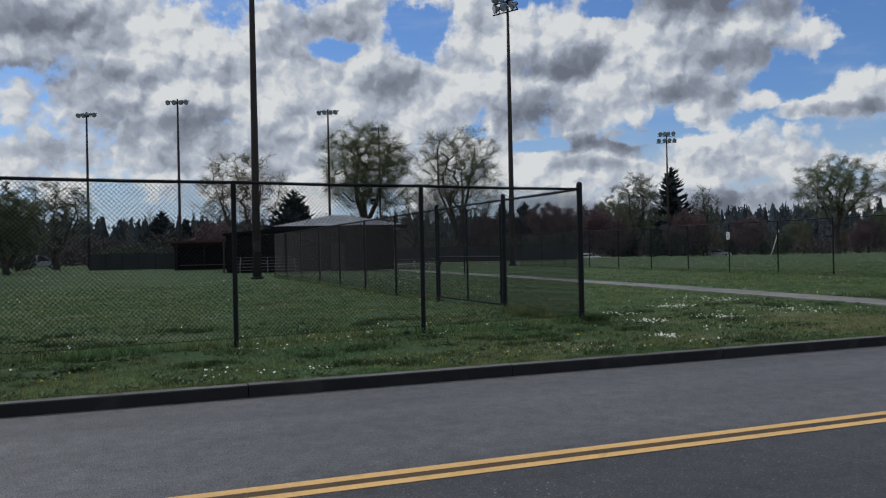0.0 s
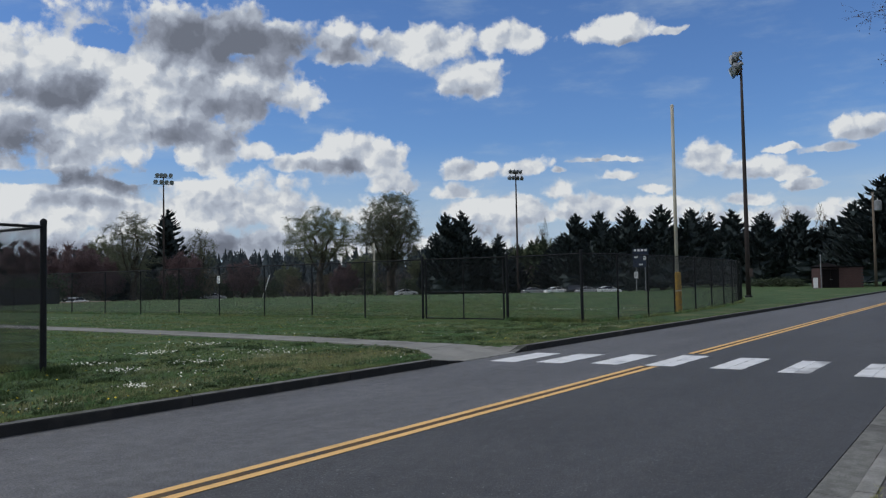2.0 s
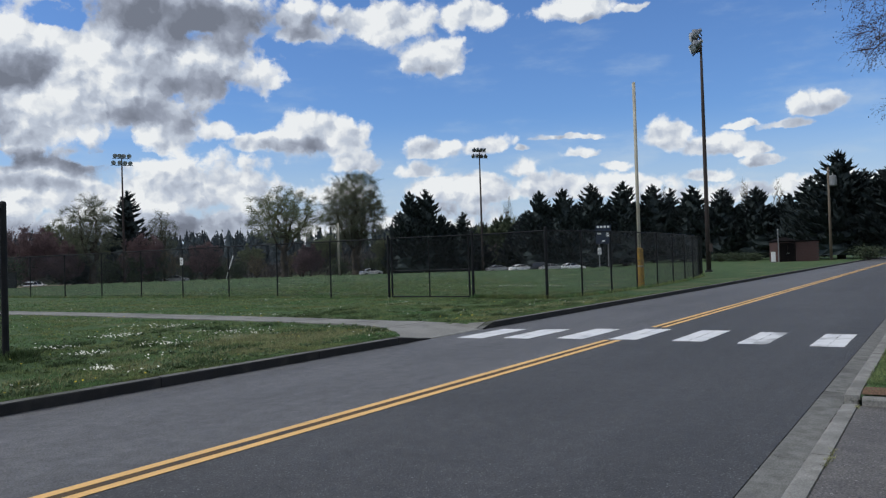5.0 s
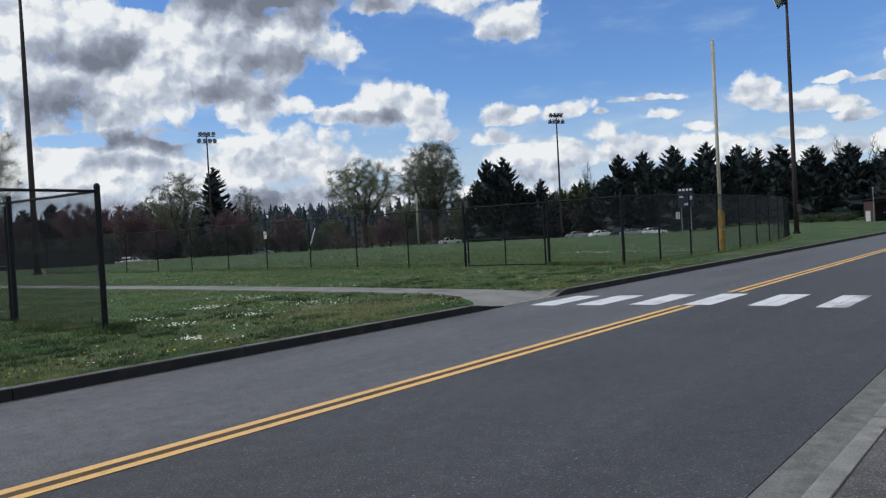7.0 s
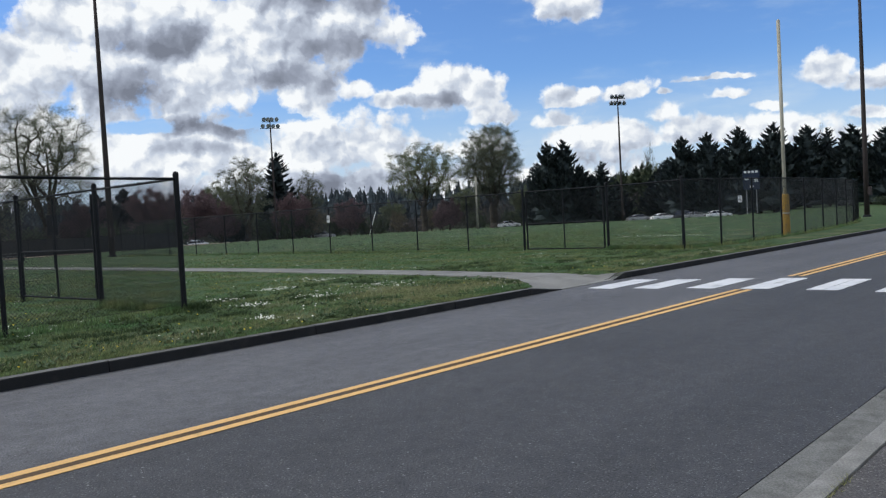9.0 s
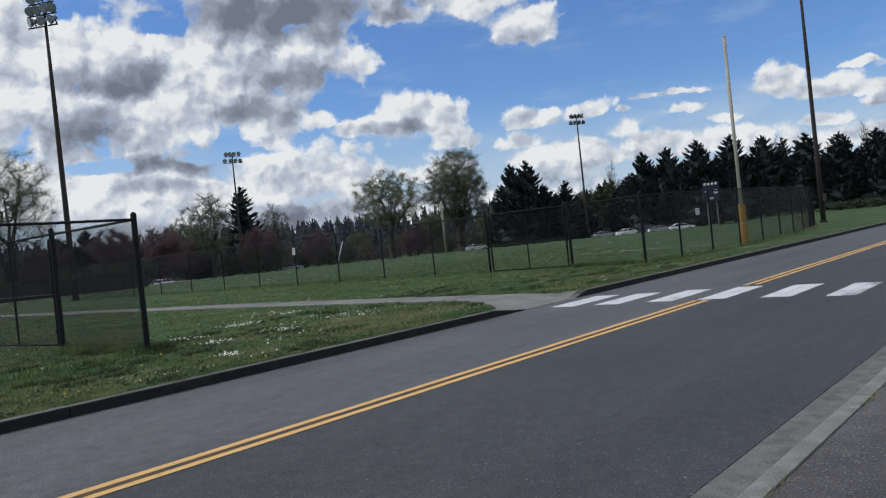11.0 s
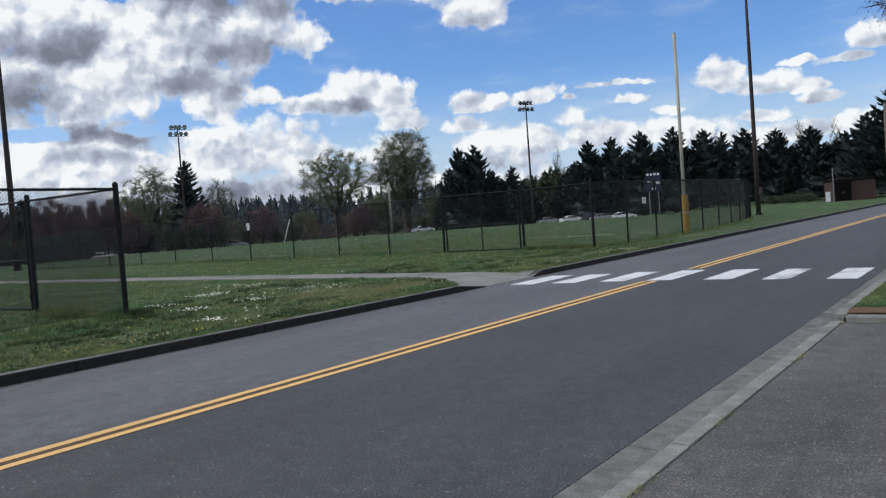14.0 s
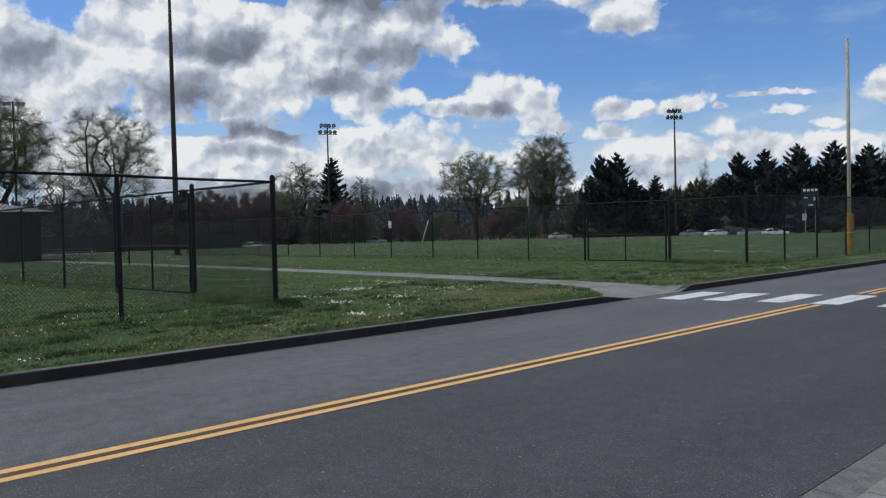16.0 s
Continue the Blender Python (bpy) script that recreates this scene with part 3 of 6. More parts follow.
kerb_thing("kerb", "weathered concrete kerb beside the ball field, face darkened as in shade", RAMP_B + 0.5, 260, FAR_KERB, FAR_KERB + 0.16, -0.2, lambda x: KERB_H, DARK_KERB, 6.1)


g = tagged(new("gutter"), "rough grey concrete gutter pan along the near kerb", "gutter", kind="structure")
x = -30.0
while x < 60:
    e = min(x + 3.05, 60)
    s = Shape()
    v = []
    for q in (x + 0.006, e - 0.006):
        v += [(q, NEAR_KERB, -0.3), (q, NEAR_KERB, -0.012), (q, (NEAR_KERB + NEAR_GUTTER) / 2, -0.006), (q, NEAR_GUTTER - 0.012, 0.004), (q, NEAR_GUTTER - 0.012, -0.3)]
    s.add(v, [(0, 1, 6, 5), (1, 2, 7, 6), (2, 3, 8, 7), (3, 4, 9, 8), (0, 4, 3, 2, 1), (5, 6, 7, 8, 9)])
    part("gutter_slab", s, GUTTER, g)
    x = e
kerb_thing("kerb", "low pale concrete kerb along the asphalt apron", -30, 8.75, NEAR_KERB, NEAR_BACK, -0.2, lambda x: 0.045, CONCRETE)
kerb_thing("kerb", "broken end of the raised kerb", 8.95, 9.2, NEAR_KERB, NEAR_BACK, -0.2, lambda x: 0.09 + 0.025 * min(1, (x - 8.95) / 0.2), CONCRETE, 0.25)
kerb_thing("kerb", "chipped raised concrete kerb along the verge", 9.2, 60, NEAR_KERB, NEAR_BACK, -0.2, lambda x: 0.115, CONCRETE)
# dirt gathered along the kerb's foot
s = Shape()
prev = None
for i in range(720):
    x = -6 + 0.04 * i
    w = max(0.0, 0.008 + 0.030 * noise.noise((x * 0.55, 1.0, 4.0)) + 0.03 * noise.noise((x * 3.1, 2.0, 4.0)))
    cur = None
    if w > 0.004:
        k = len(s.v)
        s.v += [(x, NEAR_KERB + 0.001, -0.006), (x, NEAR_KERB + w * 0.5, -0.003), (x, NEAR_KERB + w, -0.0095 + 0.04 * w)]
        cur = k
        if prev is not None:
            s.f += [(prev, prev + 1, k + 1, k), (prev + 1, prev + 2, k + 2, k + 1)]
    prev = cur
tagged(part("gutter_dirt", s, SILT, smooth=True), "dark damp dirt gathered along the kerb's foot", "dirt", kind="stuff")
# broken block where the raised kerb begins
s = Shape()
for cx, cy, cz, q in ((8.88, 0.83, 0.01, 0.035), (8.94, 0.79, 0.03, 0.04), (8.87, 0.78, 0.01, 0.025), (8.92, 0.87, 0.015, 0.02)):
    k = len(s.v)
    s.box((cx - q, cy - q, cz - 0.08), (cx + q, cy + q, cz + q), q * 0.3)
    s.v[k:] = [(x + rnd(-1, 1) * q * 0.22, y + rnd(-1, 1) * q * 0.22, z + rnd(-1, 1) * q * 0.2) for x, y, z in s.v[k:]]
tagged(part("broken_kerb_stub", s, GUTTER), "broken stained stub of concrete at the kerb corner", "concrete")
s = kerb_run([-9.0, -4, 0.71], 0.0, 0.16, -0.2, [0.11, 0.11, 0.105])
ob = tagged(part("kerb", s, CONCRETE), "pale concrete edging between verge and apron", "kerb", kind="structure")
ob.matrix_basis = pose(8.72, 0, 0) @ Matrix(((0, 1, 0, 0), (1, 0, 0, 0), (0, 0, 1, 0), (0, 0, 0, 1)))
# verge
s = Shape()
n = 24
v = []
for j in range(9):
    for i in range(n):
        x, y = 8.86 + (60 - 8.86) * (i / (n - 1)) ** 1.6, NEAR_BACK - 0.01 - 9.0 * (j / 8) ** 1.5
        v.append((x, y, 0.105 + 0.03 * noise.noise((x * 1.1, y * 1.1, 0)) + min(0.06, 0.03 * (NEAR_BACK - y))))
s.add(v, [(j * n + i, (j + 1) * n + i, (j + 1) * n + i + 1, j * n + i + 1) for j in range(8) for i in range(n - 1)])
tagged(part("verge", s, GRASS, smooth=True), "grass verge behind the raised kerb", "lawn", kind="structure")
s = Shape()
v = [(8.89 + 0.45 * (i / 9), NEAR_BACK - 0.02 - 2.4 * j / 5, 0.118 + 0.03 * noise.noise((i * 0.9, j * 0.9, 7)) + 0.03 * math.sin(math.pi * i / 9) * math.sin(math.pi * min(1, (j + 1) / 5))) for j in range(6) for i in range(10)]
s.add(v, [(j * 10 + i, (j + 1) * 10 + i, (j + 1) * 10 + i + 1, j * 10 + i + 1) for j in range(5) for i in range(9)])
tagged(part("bark_mulch", s, DIRT, smooth=True), "patch of red-brown bark mulch at the verge corner", "mulch", kind="stuff")

# footpath
fp = tagged(new("footpath"), "pale concrete footpath curving across the lawn from the crossing ramp", "footpath", kind="structure")


def ramp_height(x, y):
    """The crossing ramp: flush with the road between its flares, level with the lawn behind."""
    foot = 0.015 + (KERB_H - 0.015) * min(1, max(0, (RAMP_A - x) / 1.0, (x - RAMP_B + 0.05) / 0.45))
    u = min(1, max(0, (y - 8.73) / 1.25))
    return foot + (0.14 - foot) * u


for u0, u1 in ((0.0, 0.3), (0.3, 0.87), (0.87, 1.0)):
    sh, nu, nv = Shape(), 6, 8
    for j in range(nv + 1):
        y = 8.73 + (10.06 - 8.73) * j / nv
        a, b = path_edges(y)
        for i in range(nu + 1):
            u = u0 + (u1 - u0) * i / nu
            x = a + (b - a) * u
            sh.v.append((x, y, ramp_height(x, y)))
    sh.f += [(j * 7 + i, j * 7 + i + 1, j * 7 + i + 8, j * 7 + i + 7) for j in range(nv) for i in range(nu)]
    k = len(sh.v)
    rim = [i for i in range(7)] + [7 * j + 6 for j in range(1, 9)] + [56 + i for i in range(5, -1, -1)] + [7 * j for j in range(7, 0, -1)]
    sh.v += [(sh.v[i][0], sh.v[i][1], -0.1) for i in rim]
    sh.f += [(rim[i], k + i, k + (i + 1) % len(rim), rim[(i + 1) % len(rim)]) for i in range(len(rim))]
    part("ramp_slab", sh, PATHWAY, fp, smooth=False)
for i in range(2, len(LEFT) - 1):
    for k in range(2):
        qs = []
        for u in (k / 2, (k + 1) / 2):
            a = Vector(LEFT[i]).lerp(Vector(LEFT[i + 1]), u); b = Vector(RIGHT[i]).lerp(Vector(RIGHT[i + 1]), u)
            qs.append((a, b))
        (a0, b0), (a1, b1) = qs
        g0 = (a1 - a0).normalized() * 0.008
        z = 0.14 + rnd(-0.004, 0.004)
        v = [(a0.x + g0.x, a0.y + g0.y, z), (b0.x + g0.x, b0.y + g0.y, z), (b1.x - g0.x, b1.y - g0.y, z), (a1.x - g0.x, a1.y - g0.y, z)]
        sh = Shape()
        sh.add(v + [(p[0], p[1], -0.1) for p in v], [(0, 1, 2, 3), (7, 6, 5, 4), (0, 4, 5, 1), (1, 5, 6, 2), (2, 6, 7, 3), (3, 7, 4, 0)])
        part("path_slab", sh, PATHWAY, fp)


# ---- road markings ----
def strip(name, x0, x1, y0, y1, mat, cells=1, w=0.004):
    s = Shape()
    n = max(2, cells)
    v = []
    for i in range(n + 1):
        x = x0 + (x1 - x0) * i / n
        v += [(x + rnd(-w, w), y0 + rnd(-w, w), 0.001), (x + rnd(-w, w), y0 + rnd(-w, w), 0.005), (x + rnd(-w, w), y1 + rnd(-w, w), 0.005), (x, y1, 0.001)]
    f = []
    for i in range(n):
        a, b = 4 * i, 4 * i + 4
        f += [(a + 1, b + 1, b + 2, a + 2), (a, b, b + 1, a + 1), (a + 2, b + 2, b + 3, a + 3)]
    f += [(0, 1, 2, 3), (4 * n + 3, 4 * n + 2, 4 * n + 1, 4 * n)]
    s.add(v, f)
    return part(name, s, mat)


def marking(name, label, x0, x1, y0, y1, mat, cells=1, group=""):
    return tagged(strip(name, x0, x1, y0, y1, mat, cells), label, "road marking", group, kind="structure")


YL = 5.10
for x0, x1 in ((-120, 14.05), (16.75, 260)):
    for dy in (-0.155, 0.055):
        marking("centre_line", "worn yellow centre line painted on asphalt", x0, x1, YL + dy, YL + dy + 0.10, YELLOW_PAINT, 60, "double centre line")
    strip_old = strip("old_line", x0, x1, YL - 0.052, YL + 0.052, OLD_YELLOW, 60, 0.008)
    strip_old.matrix_basis = pose(0, 0, -0.002)
    tagged(strip_old, "faded brown ghost of an older centre line", "road marking", "double centre line", kind="structure")
for y0, y1, x0, x1 in ((7.62, 8.16, 13.75, 15.70), (6.70, 7.24, 13.92, 15.85), (5.70, 6.22, 14.10, 16.12), (4.72, 5.22, 14.20, 16.32), (3.56, 4.08, 14.20, 16.26), (2.50, 2.97, 14.06, 16.10), (1.37, 1.86, 13.97, 16.0)):
    t = tagged(new("crosswalk_bar"), "worn white crossing bar laid in two strips on the asphalt", "road marking", "crosswalk bars", kind="structure")
    ym = (y0 + y1) / 2
    for a, b in ((y0, ym - 0.006), (ym + 0.006, y1)):
        k = rnd(-0.02, 0.02)
        strip("strip", x0 + k, x1 + k, a, b, SCUFFED_PAINT if 2.4 < a < 2.7 else WHITE_PAINT, 14, 0.007).parent = t
# ---- chain-link fences ----
FENCE_H = 2.44


def wires(s, a, b, z0, z1, pitch, r):
    """Woven wire between two posts: thin three-sided wires crossing at right angles, bent slightly in and out of the plane."""
    a, b = Vector((*a, 0)), Vector((*b, 0))
    run = (b - a).length
    u = (b - a) / run
    nrm = Vector((-u.y, u.x, 0))
    h = z1 - z0
    for sign in (1, -1):
        k = -int(h / pitch) - 1
        while k * pitch < run + (0 if sign > 0 else h):
            # the wire: along = c + sign * (z - z0)
            c = k * pitch + pitch * 0.5
            k += 1
            if sign > 0:
                t0, t1 = max(0, -c), min(h, run - c)
            else:
                t0, t1 = max(0, c - run), min(h, c)
            if t1 - t0 < 0.03:
                continue
            p = a + u * (c + sign * t0) + Vector((0, 0, z0 + t0)) + nrm * (r * sign)
            q = a + u * (c + sign * t1) + Vector((0, 0, z0 + t1)) + nrm * (r * sign)
            side = (u * -sign + Vector((0, 0, 1))).normalized()
            o = [nrm * r, side * (r * 0.87) - nrm * (r * 0.5), side * (-r * 0.87) - nrm * (r * 0.5)]
            s.add([p + e for e in o] + [q + e for e in o], [(0, 1, 4, 3), (1, 2, 5, 4), (2, 0, 3, 5)])


def fence_post(x, y, parent, r, h, base=0.0):
    p = Shape().tube([(x, y, base), (x, y, base + h)], [r, r], 10)
    ob = part("post", p, BLACK_VINYL, parent, smooth=False)
    c = Shape().tube([(x, y, base + h), (x, y, base + h + r * 0.7), (x, y, base + h + r * 1.4), (x, y, base + h + r * 1.7)], [r * 1.06, r * 1.06, r * 0.8, r * 0.2], 10)
    part("cap", c, BLACK_VINYL, ob)
    return ob


def fence(label, posts, h, pitch, wire, stout=(), radius=0.038, base=0.02, rise=0.0, h_end=None):
    """Posts, top rails and woven wire; the height may change evenly from the first post to the last."""
    f = tagged(new("chain_link_fence"), label, "fence")
    n = max(1, len(posts) - 1)
    hs = [h + ((h_end or h) - h) * i / n for i in range(len(posts))]
    for i, (x, y) in enumerate(posts):
        fence_post(x, y, f, 0.052 if i in stout else radius, hs[i] + (0.05 if i in stout else -0.03) + 0.1, base - 0.1)
    for i in range(len(posts) - 1):
        a, b = posts[i], posts[i + 1]
        ta, tb = base + hs[i], base + hs[i + 1]
        top = (ta + tb) / 2
        rail = Shape().tube([(*a, ta), ((a[0] + b[0]) / 2, (a[1] + b[1]) / 2, top - 0.008), (*b, tb)], [0.024] * 3, 8)
        part("top_rail", rail, BLACK_VINYL, f)
        m = Shape()
        wires(m, a, b, base + 0.10, top + rise, pitch, wire)
        part("wire_mesh", m, WIRE, f)
        t = Shape().tube([(*a, base + 0.12), (*b, base + 0.12)], [0.004, 0.004], 5)
        part("tension_wire", t, BLACK_VINYL, f)
        # ties on the top rail
        d = Vector((b[0] - a[0], b[1] - a[1], 0))
        for k in range(1, 7):
            q = Vector((*a, ta + (tb - ta) * k / 7)) + d * (k / 7)
            part("tie", Shape().tube([q - d.normalized() * 0.006, q + d.normalized() * 0.006], [0.031, 0.031], 6), BLACK_VINYL, f)
    return f


def gate(label, a, b, h, mid, pitch, wire, base=0.08, r=0.024):
    """A gate leaf between two posts: frame, middle rail, upright and wire."""
    g = tagged(new("chain_link_gate"), label, "gate")
    A, B = Vector((*a, 0)), Vector((*b, 0))
    u = (B - A).normalized()
    A, B = A + u * 0.10, B - u * 0.10
    C = (A + B) / 2
    up = lambda p, z: (p.x, p.y, z)
    part("stile", Shape().tube([up(A, base), up(A, h)], [r, r], 8), BLACK_VINYL, g)
    part("stile", Shape().tube([up(B, base), up(B, h)], [r, r], 8), BLACK_VINYL, g)
    part("upright", Shape().tube([up(C, base), up(C, h)], [r * 0.7, r * 0.7], 8), BLACK_VINYL, g)
    for z, n in ((base, "bottom_rail"), (mid, "middle_rail")):
        part(n, Shape().tube([up(A, z), up(B, z)], [r * 0.62, r * 0.62], 8), BLACK_VINYL, g)
    m = Shape()
    wires(m, (A.x, A.y), (B.x, B.y), base, h - 0.02, pitch, wire)
    part("wire_mesh", m, WIRE, g)
    for z in (0.5, h - 0.4):
        part("hinge", Shape().box((A.x - 0.05, A.y - 0.03, z), (A.x + 0.05, A.y + 0.03, z + 0.09), 0.01), BLACK_VINYL, g)
    lz = 1.1
    part("latch", Shape().box((B.x - 0.04, B.y - 0.05, lz), (B.x + 0.05, B.y + 0.05, lz + 0.12), 0.012), BLACK_VINYL, g)
    return g


# front of the near field: along the road
front = [(1.27 - 3.12 * k, 12.27 - 0.34 * k) for k in range(3, 0, -1)] + [(1.27, 12.27), (4.34, 12.60), (7.55, 12.95)]
fence("tall black chain-link fence on the lawn along the road", front, FENCE_H, 0.066, 0.0031, stout=(5,), base=0.13, rise=0.03)
side = [(7.55, 12.95), (7.42, 16.02)]
fence("short black chain-link return beside the gate", side, FENCE_H, 0.066, 0.0031, stout=(1,), base=0.13, rise=0.03)
side2 = [(7.30, 19.95), (7.27, 23.6), (7.24, 27.15), (7.21, 30.85), (7.19, 34.6), (7.15, 38.7), (7.1, 42.6), (7.05, 46.4)]
fence("black chain-link fence running back from the gate", side2, FENCE_H, 0.085, 0.0031, stout=(0,), base=0.13)
s = Shape().tube([(7.42, 16.02, FENCE_H + 0.13), (7.30, 19.95, FENCE_H + 0.13)], [0.024, 0.024], 8)
tagged(part("gate_header_rail", s, BLACK_VINYL), "black steel rail over the fence gate", "rail")
gate("closed black chain-link gate with a middle rail", (7.415, 16.06), (7.30, 19.95), FENCE_H + 0.05, 1.32, 0.078, 0.0029, base=0.27, r=0.034)

# ball field fence across the lawn, then along the road
cross = [(27.6, 56.4), (27.5, 52.8), (27.39, 49.2), (27.28, 45.65), (27.19, 42.1), (27.09, 38.6), (26.94, 35.1), (26.79, 31.75), (26.64, 28.38), (26.49, 25.16), (26.35, 21.97), (26.12, 18.78)]
fence("black chain-link outfield fence across the lawn", cross, 2.44, 0.085, 0.0031, stout=(11,), base=0.115, radius=0.032, h_end=2.36)
corner = [(25.95, 14.82), (25.30, 11.55)]
fence("black chain-link fence panel beside the outfield gate", corner, 2.33, 0.085, 0.0031, stout=(0, 1), base=0.115)
gate("closed black chain-link outfield gate with a middle rail", (26.12, 18.72), (25.955, 14.88), 2.40, 1.18, 0.085, 0.0031, base=0.17, r=0.036)
s = Shape().tube([(26.12, 18.78, 2.475), (25.95, 14.82, 2.445)], [0.024, 0.024], 8)
tagged(part("gate_header_rail", s, BLACK_VINYL), "black steel rail over the outfield gate", "rail")
along = [(25.30, 11.55), (27.2, 11.05), (29.75, 10.9), (32.6, 10.85), (35.5, 10.9), (38.6, 11.1), (41.4, 11.32), (44.2, 11.65), (47.0, 12.08), (49.6, 12.6), (52.6, 13.3), (55.5, 14.1), (58.6, 14.9)]
fence("black chain-link ball field fence along the road", along, 2.33, 0.085, 0.0031, base=0.115, radius=0.034, h_end=2.4)


def fence_sign(x, y, z, w, h, label, heading, dark=False):
    t = tagged(new("fence_sign"), label, "sign")
    t.matrix_basis = pose(x, y, z, 0, 0, heading)
    part("panel", Shape().box((-w / 2, -0.006, -h / 2), (w / 2, 0.006, h / 2), 0.003), WHITE_BOX, t)
    for k in range(4):
        q = h / 2 - h * (0.18 + 0.2 * k)
        part("print_bar", Shape().box((-w * (0.38 - 0.05 * (k % 2)), -0.012, q - h * 0.035), (w * (0.36 - 0.09 * (k % 3)), -0.0065, q + h * 0.035)), INK, t)
    return t


fence_sign(26.74, 31.75, 1.90, 0.22, 0.36, "small white notice on the outfield fence", -90)
fence_sign(28.6, 10.9, 1.70, 0.20, 0.24, "small white notice beside the foul pole fence", -20)


# ---- poles ----
def floodlight(parent, x, y, z, heading, tilt, size=1.0):
    m = pose(x, y, z, 0, 0, heading) @ pose(0, 0, 0, -tilt, 0, 0) @ Matrix.Scale(size, 4)
    s = Shape()
    prof = [(-0.30, 0.07), (-0.28, 0.12), (-0.16, 0.14), (-0.08, 0.15), (0.02, 0.23), (0.12, 0.29), (0.20, 0.315), (0.23, 0.32), (0.23, 0.295)]
    s.tube([(0, d, 0) for d, _ in prof], [q for _, q in prof], 14)
    s.v = [tuple(m @ Vector(p)) for p in s.v]
    ob = part("floodlight", s, LAMP_SHELL, parent, "aluminium floodlight with a round reflector", smooth=False)
    g = Shape().tube([(0, 0.231, 0), (0, 0.245, 0)], [0.29, 0.26], 14)
    g.v = [tuple(m @ Vector(p)) for p in g.v]
    part("lens", g, LENS, ob)
    b = Shape().box((-0.035, -0.14, -0.40), (0.035, -0.08, -0.05), 0.01)
    b.v = [tuple(m @ Vector(p)) for p in b.v]
    part("bracket", b, RUST_POLE, ob)


def light_pole(x, y, h, heading, rows, label, r0=0.24, r1=0.10, span=2.6, mat=None, drop=0.40, turn=22, forward=0.0, size=1.0, gap=1.05):
    """A sports-field light pole: tapered shaft, cross arms, floodlights, wiring box."""
    t = thing("field_light_pole", label, "light pole", "field light poles", pose(x, y, -fall(x, y)))
    h += fall(x, y)
    mat = mat or RUST_POLE
    part("shaft", Shape().tube([(0, 0, 0.0), (0, 0, h * 0.3), (0, 0, h * 0.7), (0, 0, h + 0.2)], [r0, r0 * 0.85, (r0 + r1) / 2.1, r1], 12), mat, t, smooth=True)
    part("base_collar", Shape().tube([(0, 0, 0.0), (0, 0, 0.22), (0, 0, 0.25)], [r0 * 1.5, r0 * 1.45, r0 * 1.1], 12), DARK_KERB, t)
    part("wiring_box", Shape().box((-0.17, -r0 - 0.16, 1.6), (0.17, -r0 + 0.06, 2.2), 0.015), mat, t)
    d = radians(heading)
    ux, uy = math.cos(d), math.sin(d)
    for k, n in enumerate(rows):
        z = h - gap * k
        w = span * (1.0 if k else 0.85)
        part("cross_arm", Shape().box((-w / 2, forward - 0.045, -0.045), (w / 2, forward + 0.045, 0.045), 0.01), mat, t).matrix_basis = pose(0, 0, z, 0, 0, heading)
        if forward:
            part("arm_bracket", Shape().box((-0.05, 0.0, -0.05), (0.05, forward, 0.05), 0.01), mat, t).matrix_basis = pose(0, 0, z, 0, 0, heading)
        for i in range(n):
            q = w * ((i + 0.5) / n - 0.5)
            floodlight(t, ux * q - uy * forward, uy * q + ux * forward, z + drop * size, heading + rnd(-turn, turn), rnd(12, 34), size)
    return t


light_pole(78.8, 107.5, 18.95, 152, (4, 4), "tall brown field light pole with two rows of floodlights", 0.2, 0.09, span=3.2, size=1.1, turn=30)
light_pole(118.1, 66.2, 19.8, 325, (4, 4), "tall brown field light pole beyond the ball field", 0.2, 0.09, span=3.0, size=1.1, turn=30)
light_pole(61.2, 15.0, 17.4, 26, (3, 4), "tall brown field light pole with clustered floodlights beside the road", 0.185, 0.08, span=2.4, forward=0.35, size=1.1, turn=34, gap=0.85)
light_pole(27.9, 58.6, 22.2, 118, (3, 4, 3), "tall brown field light pole behind the near fence", 0.235, 0.08, span=2.5, forward=0.3, size=1.15, turn=45, gap=0.85)
light_pole(5.8, 44.6, 21.5, 170, (4, 5), "tall brown field light pole near the park building", 0.235, 0.075, size=1.1, turn=35)
light_pole(4.1, 99.9, 19.8, 160, (4,), "slim field light pole with one row of floodlights", 0.19, span=3.3, drop=-0.12, turn=50)
light_pole(-6.4, 109.8, 19.5, 150, (4,), "distant slim field light pole with one row of floodlights", 0.19, span=3.3, drop=-0.12, turn=50)
light_pole(22.1, 99.6, 19.3, 155, (4,), "slim field light pole before the old trees", 0.19, span=3.3, drop=-0.12, turn=50)
light_pole(32.7, 113.4, 19.6, 155, (4,), "distant field light pole among bare branches", 0.17, span=3.3, drop=-0.12, turn=50)


